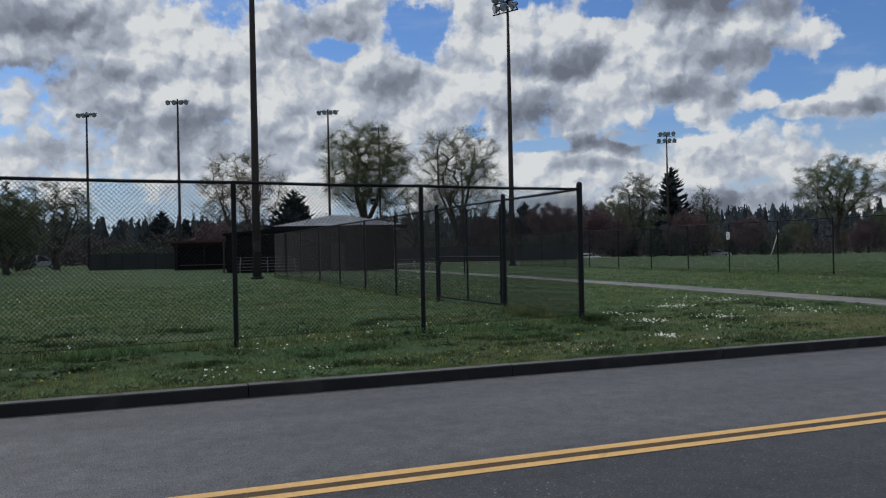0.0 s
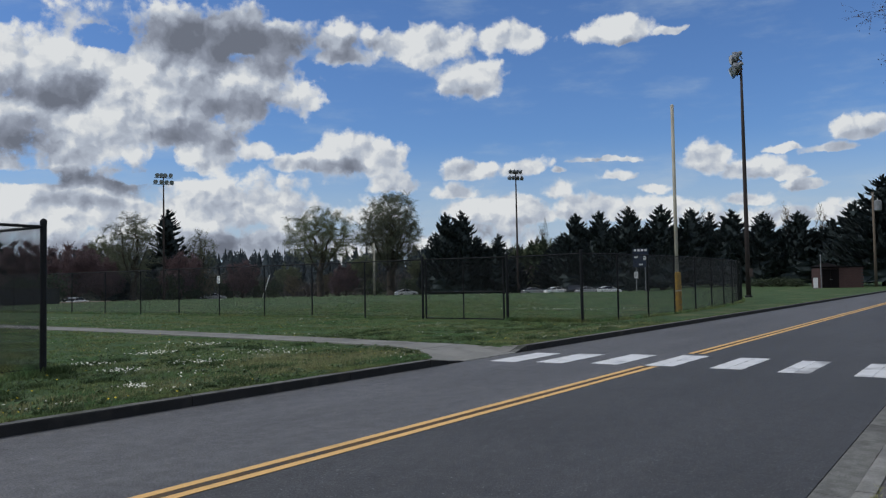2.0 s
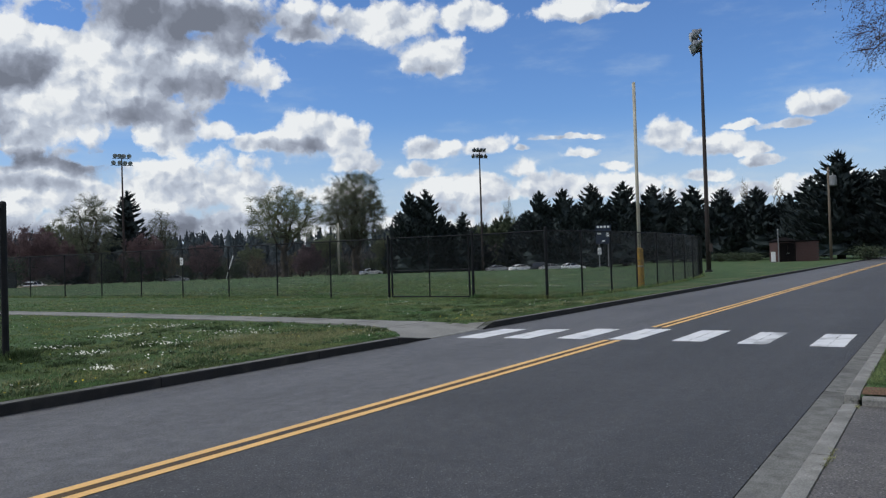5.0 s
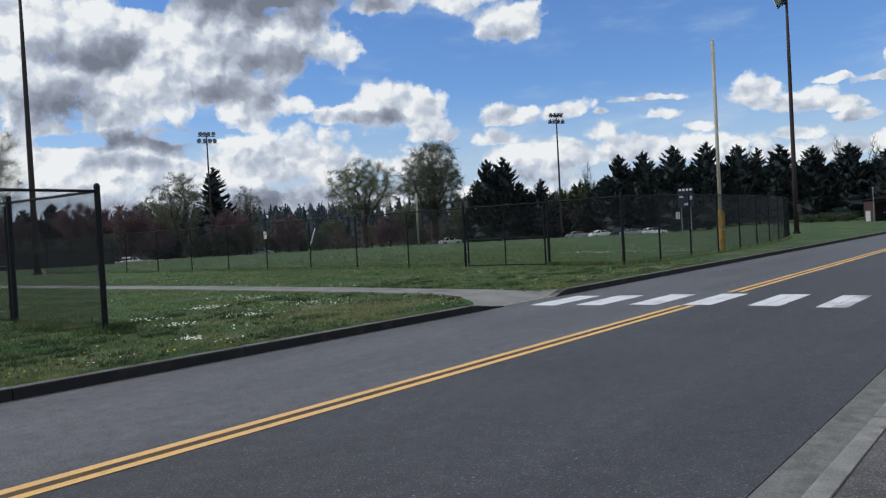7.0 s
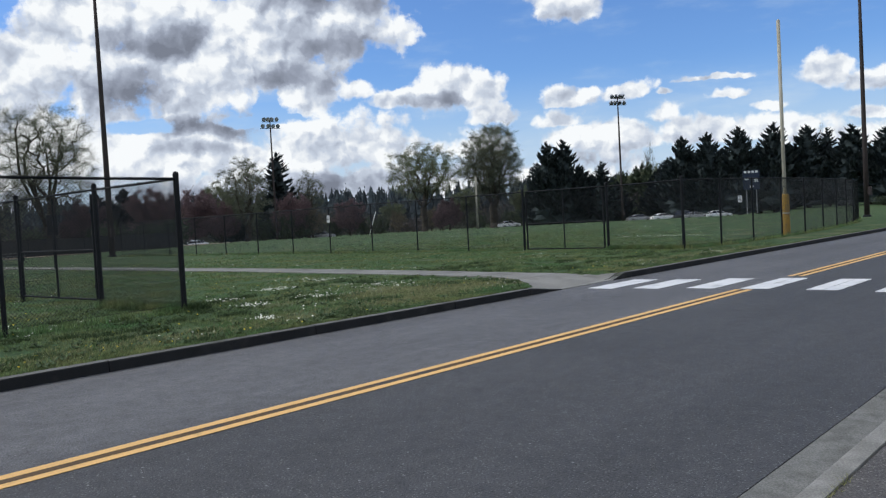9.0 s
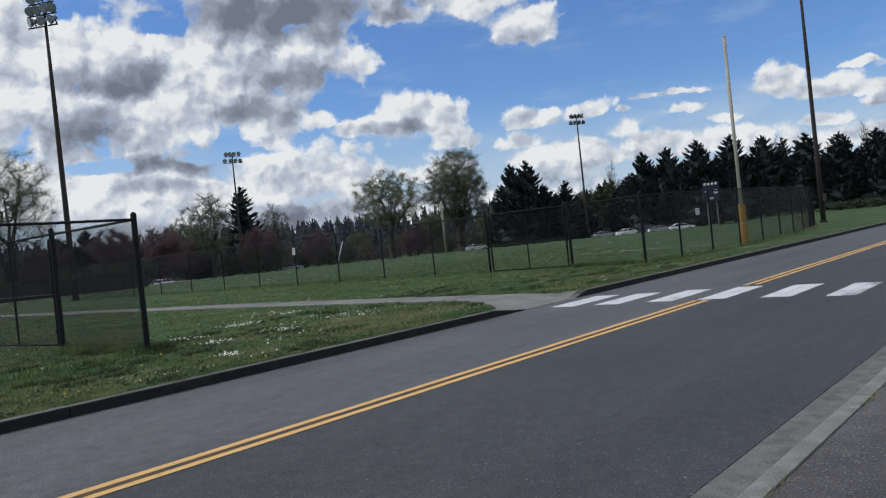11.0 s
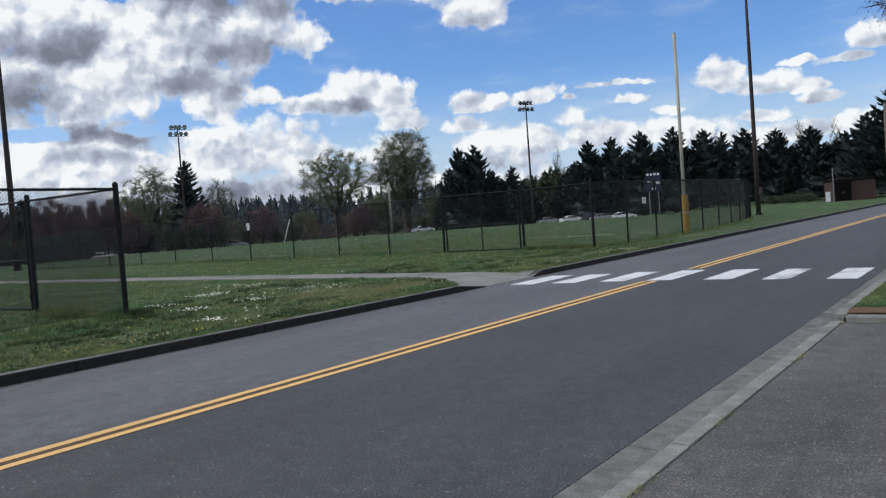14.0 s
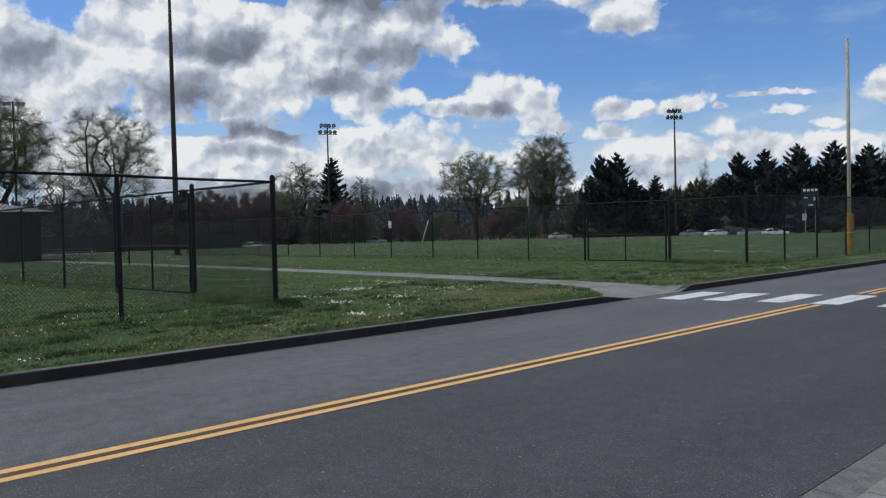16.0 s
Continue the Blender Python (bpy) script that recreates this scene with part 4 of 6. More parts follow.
def foul_pole(x, y, h):
    t = thing("foul_pole", "tall weathered foul pole with a yellow padded base", "foul pole", "", pose(x, y, 0))
    part("shaft", Shape().tube([(0, 0, 0), (0, 0, h)], [0.075, 0.072], 10), FOUL_GREY, t, smooth=True)
    part("cap", Shape().tube([(0, 0, h), (0, 0, h + 0.05)], [0.078, 0.03], 10), FOUL_GREY, t)
    part("pad", Shape().tube([(0.02, 0, 0.1), (0.02, 0, 0.14), (0.02, 0, 1.78), (0.02, 0, 1.83)], [0.15, 0.17, 0.16, 0.12], 14), FOUL_YELLOW, t, "yellow vinyl pad", smooth=False)
    part("wing_post", Shape().tube([(0.30, 0.1, 1.9), (0.30, 0.1, h - 0.05)], [0.028, 0.028], 8), FOUL_GREY, t)
    for k in range(9):
        z = 2.1 + (h - 2.4) * k / 8
        part("rung", Shape().tube([(0, 0, z), (0.30, 0.1, z)], [0.012, 0.012], 6), FOUL_GREY, t)
    part("strap", Shape().tube([(0.02, 0, 1.0), (0.02, 0, 1.06)], [0.172, 0.172], 14), FOUL_GREY, t)
    return t


foul_pole(34.5, 11.35, 9.05)


def small_pole(name, label, x, y, h, r, mat, lean=(0, 0)):
    t = thing(name, label, "pole", "", pose(x, y, 0.1 - fall(x, y)))
    h += fall(x, y)
    part("shaft", Shape().tube([(0, 0, 0), (lean[0] / 2, lean[1] / 2, h / 2), (lean[0], lean[1], h)], [r, r * 0.9, r * 0.8], 8), mat, t, smooth=True)
    part("cap", Shape().tube([(lean[0], lean[1], h), (lean[0], lean[1], h + 0.06)], [r * 0.9, r * 0.4], 8), mat, t)
    return t


small_pole("distant_foul_pole", "pale foul pole of the farther field", 123.7, 102.0, 9.6, 0.24, FOUL_GREY)
small_pole("leaning_pole", "thin pale pole leaning at the field's edge", 71.5, 77.3, 2.9, 0.06, WHITE_BOX, (0.75, -0.55))
small_pole("guide_post", "short timber post among the far shrubs", 111.4, 101.0, 4.5, 0.12, WOOD_POLE)


def utility_pole(x, y, h):
    t = thing("utility_pole", "weathered timber utility pole with a grey transformer", "utility pole", "", pose(x, y, 0.1))
    part("shaft", Shape().tube([(0, 0, 0), (0, 0, h * 0.5), (0, 0, h)], [0.19, 0.165, 0.13], 10), WOOD_POLE, t, smooth=True)
    part("cross_arm", Shape().box((-0.9, -0.09, h - 0.6), (0.9, 0.0, h - 0.48), 0.01), WOOD_POLE, t)
    for k in (-0.8, 0.0, 0.8):
        part("insulator", Shape().tube([(k, -0.04, h - 0.48), (k, -0.04, h - 0.4), (k, -0.04, h - 0.28)], [0.05, 0.07, 0.04], 8), WHITE_BOX, t)
    tr = part("transformer", Shape().tube([(0.0, -0.55, h - 2.5), (0.0, -0.55, h - 2.4), (0.0, -0.55, h - 1.25), (0.0, -0.55, h - 1.1)], [0.36, 0.46, 0.46, 0.34], 14), GALV, t, "grey transformer tank")
    part("bushing", Shape().tube([(0.15, -0.5, h - 1.1), (0.15, -0.5, h - 0.8)], [0.06, 0.04], 8), WHITE_BOX, tr)
    part("hanger", Shape().box((-0.06, -0.3, h - 2.0), (0.06, 0.0, h - 1.5), 0.01), GALV, t)
    return t


utility_pole(117.7, 13.0, 12.3)
# ---- buildings and field furniture ----
def park_building():
    """Block restroom building under a pale hipped metal roof."""
    cx, cy = 14.3, 61.4
    t = thing("park_building", "dark block park building under a pale hipped metal roof", "building", "", pose(cx, cy, 0.1, 0, 0, -12))
    w, d, h = 4.0, 3.2, 3.2
    walls = Shape()
    walls.box((-w, -d, 0), (-0.7, -d + 0.2, h)).box((0.4, -d, 0), (w, -d + 0.2, h)).box((-0.7, -d, 2.1), (0.4, -d + 0.2, h))
    walls.box((-w, d - 0.2, 0), (w, d, h)).box((-w, -d + 0.2, 0), (-w + 0.2, d - 0.2, h)).box((w - 0.2, -d + 0.2, 0), (w, d - 0.2, h))
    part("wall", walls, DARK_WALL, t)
    e = 0.95
    r = Shape()
    v = [(-w - e, -d - e, h), (w + e, -d - e, h), (w + e, d + e, h), (-w - e, d + e, h), (-0.6, 0, h + 0.95), (0.6, 0, h + 0.95)]
    v += [(p[0], p[1], p[2] + 0.12) for p in v]
    r.add(v, [(6, 7, 11, 10), (7, 8, 11), (8, 9, 10, 11), (9, 6, 10), (3, 2, 1, 0), (0, 1, 7, 6), (1, 2, 8, 7), (2, 3, 9, 8), (3, 0, 6, 9)])
    roof = part("roof", r, ROOF, t, "pale ribbed metal roof")
    for k in range(-9, 10):
        x = k * 0.48
        if abs(x) > w + e - 0.1:
            continue
        top = max(0.0, 1 - max(0, abs(x) - 0.6) / (w + e - 0.6))
        part("roof_rib", Shape().tube([(x, -d - e, h + 0.14), (x * (1 if top < 1 else 1), -(d + e) * (1 - top), h + 0.14 + 0.95 * top)], [0.025, 0.025], 5), ROOF, roof)
    part("fascia", Shape().box((-w - e, -d - e - 0.05, h - 0.12), (w + e, -d - e, h + 0.14)), DARK_WALL, t)
    door = part("door", Shape().box((-0.66, -d + 0.06, 0), (0.36, -d + 0.12, 2.08), 0.01), RUST_POLE, t)
    part("handle", Shape().tube([(0.22, -d + 0.05, 0.95), (0.22, -d + 0.05, 1.15)], [0.02, 0.02], 8), GALV, door)
    lean = Shape()
    lean.add([(-w - 4.4, -d - 0.6, 2.75), (-w, -d - 0.6, 3.12), (-w, d - 0.4, 3.12), (-w - 4.4, d - 0.4, 2.75), (-w - 4.4, -d - 0.6, 2.88), (-w, -d - 0.6, 3.25), (-w, d - 0.4, 3.25), (-w - 4.4, d - 0.4, 2.88)],
             [(4, 5, 6, 7), (3, 2, 1, 0), (0, 1, 5, 4), (1, 2, 6, 5), (2, 3, 7, 6), (3, 0, 4, 7)])
    # slope in shadow: its shade is put in by using the near-black wall colour
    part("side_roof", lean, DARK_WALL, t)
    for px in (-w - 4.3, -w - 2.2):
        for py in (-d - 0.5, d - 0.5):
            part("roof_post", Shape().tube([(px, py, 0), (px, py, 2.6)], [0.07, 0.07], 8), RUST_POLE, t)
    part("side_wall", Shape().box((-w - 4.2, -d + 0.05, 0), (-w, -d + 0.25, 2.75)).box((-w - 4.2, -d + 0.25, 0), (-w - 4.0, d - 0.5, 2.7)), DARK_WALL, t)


park_building()


def dugout(x, y, turn):
    t = thing("dugout", "low dark dugout with a maroon sloping roof", "dugout", "", pose(x, y, 0.1, 0, 0, turn))
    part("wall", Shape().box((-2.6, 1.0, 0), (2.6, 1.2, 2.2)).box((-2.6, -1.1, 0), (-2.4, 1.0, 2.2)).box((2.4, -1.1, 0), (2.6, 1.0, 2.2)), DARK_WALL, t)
    r = Shape()
    r.add([(-2.9, -1.4, 2.55), (2.9, -1.4, 2.55), (2.9, 1.5, 2.15), (-2.9, 1.5, 2.15), (-2.9, -1.4, 2.72), (2.9, -1.4, 2.72), (2.9, 1.5, 2.32), (-2.9, 1.5, 2.32)], [(4, 5, 6, 7), (3, 2, 1, 0), (0, 1, 5, 4), (1, 2, 6, 5), (2, 3, 7, 6), (3, 0, 4, 7)])
    part("roof", r, RED_ROOF, t)
    for px in (-2.4, 0, 2.4):
        part("post", Shape().tube([(px, -1.1, 0), (px, -1.1, 2.55)], [0.05, 0.05], 8), BLACK_VINYL, t)
    part("bench", Shape().box((-2.2, 0.5, 0.42), (2.2, 0.85, 0.48), 0.01), WOOD_POLE, t)


dugout(5.3, 77.8, -4)


def bleachers(x, y, turn, rows=5):
    t = thing("bleachers", "small silver aluminium bleachers beside the park building", "bleachers", "", pose(x, y, 0.12, 0, 0, turn))
    back, top = 0.62 * rows - 0.5, 0.42 + 0.22 * (rows - 1)
    for k in range(rows):
        part("seat_plank", Shape().box((-2.2, 0.62 * k, 0.42 + 0.22 * k), (2.2, 0.62 * k + 0.25, 0.46 + 0.22 * k), 0.008), PLANK, t)
        part("foot_plank", Shape().box((-2.2, 0.62 * k + 0.3, 0.2 + 0.22 * k), (2.2, 0.62 * k + 0.55, 0.235 + 0.22 * k), 0.008), PLANK, t)
    for px in (-1.9, 0, 1.9):
        part("frame", Shape().tube([(px, 0.1, 0), (px, 0.1, 0.42)], [0.03, 0.03], 6).tube([(px, back, 0), (px, back, top)], [0.03, 0.03], 6).tube([(px, 0.1, 0.38), (px, back, top - 0.04)], [0.03, 0.03], 6), GALV, t)
    if rows > 3:
        part("back_rail", Shape().tube([(-2.2, back + 0.25, top + 0.6), (2.2, back + 0.25, top + 0.6)], [0.025, 0.025], 6), GALV, t)
        for px in (-2.1, 2.1):
            part("rail_post", Shape().tube([(px, back + 0.25, 0), (px, back + 0.25, top + 0.6)], [0.025, 0.025], 6), GALV, t)


bleachers(8.2, 57.4, -8)
bleachers(20.9, 62.6, -14, 2)


def brick_hut(x, y, turn):
    """A small brick pump house, courses laid as single bricks on a mortar core."""
    t = thing("brick_pump_house", "small red-brown brick pump house by the road", "pump house", "", pose(x, y, 0.1, 0, 0, turn))
    w, d, h = 2.45, 1.7, 2.5
    part("core", Shape().box((-w + 0.02, -d + 0.02, 0), (w - 0.02, d - 0.02, h)), MORTAR, t)
    one = Shape().box((-0.29, -0.01, -0.085), (0.29, 0.055, 0.085), 0.006).mesh("brick", BRICK)
    for j in range(13):
        z = 0.1 + 0.19 * j
        for i in range(9):
            q = -w + 0.31 + 0.62 * i + (0.3 if j % 2 else 0)
            if q < w - 0.1:
                b = new("brick", one); b.parent = t; b.matrix_basis = pose(q, -d - 0.02, z)
        for i in range(5):
            q = -d + 0.32 + 0.66 * i + (0.3 if j % 2 else 0)
            if q < d - 0.1:
                b = new("brick", one); b.parent = t; b.matrix_basis = pose(-w - 0.02, q, z, 0, 0, -90)
    part("coping", Shape().box((-w - 0.1, -d - 0.12, h), (w + 0.1, d + 0.12, h + 0.14), 0.02), DARK_WALL, t)
    cap = Shape()
    cap.add([(-w - 0.2, -d - 0.3, h + 0.14), (-0.3, -d - 0.3, h + 0.14), (-0.3, d, h + 0.14), (-w - 0.2, d, h + 0.14), (-w + 0.75, -0.5, h + 0.62), (-1.15, -0.5, h + 0.62)], [(0, 1, 5, 4), (1, 2, 5), (2, 3, 4, 5), (3, 0, 4), (3, 2, 1, 0)])
    part("roof_cap", cap, DARK_WALL, t, "low dark hipped roof over the entrance")
    part("door_frame", Shape().box((-w + 0.12, -d - 0.09, 0.0), (-w + 0.22, -d - 0.05, 2.3)).box((-0.5, -d - 0.09, 0.0), (-0.4, -d - 0.05, 2.3)).box((-w + 0.12, -d - 0.09, 2.3), (-0.4, -d - 0.05, 2.42)), DARK_WALL, t)
    for x0, x1, hx in ((-w + 0.23, -w + 1.08, -w + 0.98), (-w + 1.1, -0.52, -w + 1.2)):
        door = part("door", Shape().box((x0, -d - 0.08, 0.03), (x1, -d - 0.06, 2.28), 0.008), DARK_WALL, t, "dark steel door leaf")
        part("handle", Shape().box((hx - 0.03, -d - 0.12, 0.98), (hx + 0.03, -d - 0.08, 1.14), 0.01), GALV, door)
    v = thing("vent_pipe", "thin grey vent pipe beside the pump house", "pipe", "", pose(x, y, 0.1, 0, 0, turn))
    part("pipe", Shape().tube([(-w - 0.2, -d - 0.5, 0), (-w - 0.2, -d - 0.5, 4.0)], [0.06, 0.06], 8), GALV, v)
    part("cap", Shape().tube([(-w - 0.2, -d - 0.5, 4.0), (-w - 0.2, -d - 0.5, 4.06), (-w - 0.2, -d - 0.5, 4.15)], [0.1, 0.1, 0.02], 8), GALV, v)


brick_hut(111.2, 16.6, -62)
cab = thing("utility_cabinet", "white enamel utility cabinet on a concrete pad", "cabinet", "", pose(104.9, 18.0, 0.12, 0, 0, -70) @ Matrix.Diagonal((0.55, 0.55, 0.8, 1)))
part("body", Shape().box((-0.42, -0.3, 0.1), (0.42, 0.3, 1.55), 0.02), WHITE_BOX, cab)
part("door", Shape().box((-0.38, -0.325, 0.16), (0.38, -0.303, 1.49), 0.006), WHITE_BOX, cab)
part("lid", Shape().box((-0.46, -0.34, 1.55), (0.46, 0.34, 1.62), 0.015), WHITE_BOX, cab)
part("pad", Shape().box((-0.6, -0.5, 0), (0.6, 0.5, 0.1), 0.01), CONCRETE, cab)


def scoreboard(x, y, turn):
    t = thing("scoreboard", "navy scoreboard with white number windows on two posts", "scoreboard", "", pose(x, y, 0.1, 0, 0, turn) @ Matrix.Diagonal((0.9, 0.9, 0.93, 1)))
    for px in (-0.65, 0.65):
        part("post", Shape().tube([(px, 0.15, 0), (px, 0.15, 5.5)], [0.08, 0.08], 8), GALV, t)
    part("panel", Shape().box((-1.1, -0.12, 3.3), (1.1, 0.08, 5.5), 0.02), NAVY, t)
    part("header", Shape().box((-1.12, -0.14, 5.5), (1.12, 0.1, 5.95), 0.015), NAVY, t)
    for k in range(4):
        part("letter_plate", Shape().box((-0.95 + 0.5 * k, -0.16, 5.56), (-0.62 + 0.5 * k, -0.142, 5.86), 0.004), WHITE_BOX, t)
    for cx, cz in ((-0.62, 4.75), (0.62, 4.75), (0.62, 4.45), (0.0, 3.7)):
        part("number_window", Shape().box((cx - 0.26, -0.14, cz - 0.13), (cx + 0.26, -0.122, cz + 0.13), 0.004), WHITE_BOX, t)


scoreboard(101.4, 38.4, -64)

# dark screened fences of the farther diamond
def screen_fence(x0, y0, x1, y1, h, label, n):
    t = tagged(new("windscreen_fence"), label, "fence")
    for k in range(n + 1):
        q = Vector((x0, y0)).lerp(Vector((x1, y1)), k / n)
        part("post", Shape().tube([(q.x, q.y, 0), (q.x, q.y, h + 0.1)], [0.05, 0.05], 8), BLACK_VINYL, t)
        if k < n:
            e = Vector((x0, y0)).lerp(Vector((x1, y1)), (k + 1) / n)
            s = Shape()
            d = (e - q)
            nn = Vector((-d.y, d.x)).normalized() * 0.02
            m = 6
            v = []
            for i in range(m + 1):
                p = q + d * (i / m)
                b = 0.05 * math.sin(math.pi * i / m) + 0.012 * (i % 2)
                for z, sg in ((0.15, 1), (h, 1), (h, -1), (0.15, -1)):
                    v.append((p.x + nn.x * sg + nn.x * 50 * b * 0.05, p.y + nn.y * sg + nn.y * 50 * b * 0.05, z))
            f = []
            for i in range(m):
                for j in range(4):
                    f.append((4 * i + j, 4 * i + (j + 1) % 4, 4 * i + 4 + (j + 1) % 4, 4 * i + 4 + j))
            part("screen", s.add(v, f), SCREEN, t)
            part("top_rail", Shape().tube([(q.x, q.y, h + 0.06), (e.x, e.y, h + 0.06)], [0.03, 0.03], 6), BLACK_VINYL, t)
    return t


screen_fence(-5.1, 87.8, 4.2, 83.9, 1.7, "dark green windscreen fence of the farther diamond", 6)
screen_fence(25.0, 81.2, 45.9, 79.7, 1.7, "dark screened fence beyond the footpath", 8)
s = Shape()
for a, b, c, d in (((47.6, 101.6), (80.3, 100.1), (85.3, 106.3), (52.7, 112.5)), ((14.7, 72.5), (54.5, 83.8), (58.9, 90.5), (16.3, 80.4))):
    a, b, c, d = (Vector(q) for q in (a, b, c, d))
    k = len(s.v)
    for j in range(9):
        for i in range(21):
            q = a.lerp(b, i / 20).lerp(d.lerp(c, i / 20), j / 8)
            s.v.append((q.x, q.y, lawn_height(q.x, q.y) + 0.04))
    s.f += [(k + j * 21 + i, k + j * 21 + i + 1, k + j * 21 + i + 22, k + j * 21 + i + 21) for j in range(8) for i in range(20)]
tagged(part("dirt_track", s, CLAY), "pale bare strip of track at the lawn's far edge", "track", kind="structure")
post_box = thing("control_box", "dark control box on a slim post behind the gate", "control box", "", pose(16.5, 40.8, 0.1, 0, 0, -25))
part("post", Shape().tube([(0, 0, 0), (0, 0, 2.8)], [0.05, 0.05], 8), BLACK_VINYL, post_box)
part("box", Shape().box((-0.24, -0.18, 1.75), (0.24, 0.18, 2.75), 0.02), BLACK_VINYL, post_box)
part("door", Shape().box((-0.2, -0.2, 1.81), (0.2, -0.183, 2.68), 0.006), BLACK_VINYL, post_box)


# ---- parked cars ----
def car(x, y, turn, paint, label, tall=False):
    t = thing("parked_car", label, "car", "parked cars", pose(x, y, 0.1 - fall(x, y), 0, 0, turn))
    L, W = 2.25, 0.88
    roof = 1.75 if tall else 1.42
    prof = [(-L, 0.35), (-L, 0.72), (-L + 0.12, 0.86), (-1.35, 0.92), (1.1, 0.94), (L - 0.25, 0.82), (L, 0.66), (L, 0.35)]
    s = Shape()
    for yy, k in ((-W, 0.0), (-W + 0.08, 0.05), (W - 0.08, 0.05), (W, 0.0)):
        s.v += [(px * (1 if k else 0.985), yy, pz + (k if 0 < i < 7 else 0)) for i, (px, pz) in enumerate(prof)]
    n = len(prof)
    for r in range(3):
        s.f += [(r * n + i, (r + 1) * n + i, (r + 1) * n + (i + 1) % n, r * n + (i + 1) % n) for i in range(n)]
    s.f += [tuple(range(n)), tuple(range(4 * n - 1, 3 * n - 1, -1))]
    part("body", s, paint, t)
    back = -2.0 if tall else -1.75
    line = [(back, 0.93), (back + (0.12 if tall else 0.55), roof - 0.20), (back + (0.3 if tall else 1.0), roof - 0.04), (-0.45, roof), (0.1, roof - 0.02), (0.5, roof - 0.12), (1.25, 0.95)]
    inset = lambda z: 0.06 + 0.16 * (z - 0.93) / (roof - 0.93)
    g, n = Shape(), len(line)
    for sg in (-1, 1):
        g.v += [(px, sg * (W - inset(pz)), pz - 0.012) for px, pz in line]
    g.f += [tuple(range(n)), tuple(range(2 * n - 1, n - 1, -1))] + [(i, n + i, n + i + 1, i + 1) for i in range(n - 1)]
    part("windows", g, CAR_GLASS, t)
    top = Shape()
    for k, (px, pz) in enumerate(line[1:6]):
        q = W - inset(pz) + 0.01
        top.v += [(px, -q, pz - 0.05), (px, -q + 0.05, pz + 0.01), (px, q - 0.05, pz + 0.01), (px, q, pz - 0.05)]
    top.f += [(4 * k + i, 4 * k + i + 1, 4 * k + i + 5, 4 * k + i + 4) for k in range(4) for i in range(3)]
    part("roof", top, paint, t)
    for sg in (-1, 1):
        for (ax, az_), (bx, bz) in ((line[0], line[1]), (line[6], line[5]), ((-0.4, 0.93), (-0.45, roof - 0.05))):
            part("pillar", Shape().tube([(ax, sg * (W - 0.055), az_), (bx, sg * (W - inset(bz) + 0.005), bz)], [0.04, 0.03], 6), paint, t)
    for px in (-1.35, 1.38):
        for yy in (-W + 0.02, W - 0.02):
            w = part("wheel", Shape().tube([(px, yy - 0.1, 0.32), (px, yy + 0.1, 0.32)], [0.32, 0.32], 14), TYRE, t)
            part("rim", Shape().tube([(px, yy - 0.115, 0.32), (px, yy + 0.115, 0.32)], [0.19, 0.19], 10), GALV, w)
    for yy in (-0.62, 0.62):
        part("headlight", Shape().box((L - 0.08, yy - 0.16, 0.62), (L + 0.012, yy + 0.16, 0.76), 0.015), LENS, t)
        part("tail_light", Shape().box((-L - 0.012, yy - 0.16, 0.68), (-L + 0.08, yy + 0.16, 0.84), 0.015), RED_ROOF, t)
    return t


car(64.0, 107.2, 30, CAR_WHITE, "white saloon car parked beyond the field's far edge")
car(127.6, 97.1, -30, CAR_WHITE, "white car parked beyond the outfield trees")
car(130.6, 70.0, -42, CAR_SILVER, "silver saloon car parked beyond the light pole")
car(131.6, 65.8, -40, CAR_WHITE, "white car parked beyond the outfield")
car(128.8, 58.4, -52, CAR_SILVER, "silver car parked by the dark conifers")
car(130.9, 55.6, -48, CAR_WHITE, "white car parked by the dark conifers")
car(133.0, 62.2, -55, CAR_DARK, "dark van parked beyond the outfield", True)
car(95.5, 116.1, -45, CAR_SILVER, "silver car half hidden by the far shrubs")
car(-12.8, 117.3, 10, CAR_SILVER, "silver van parked at the farther diamond", True)

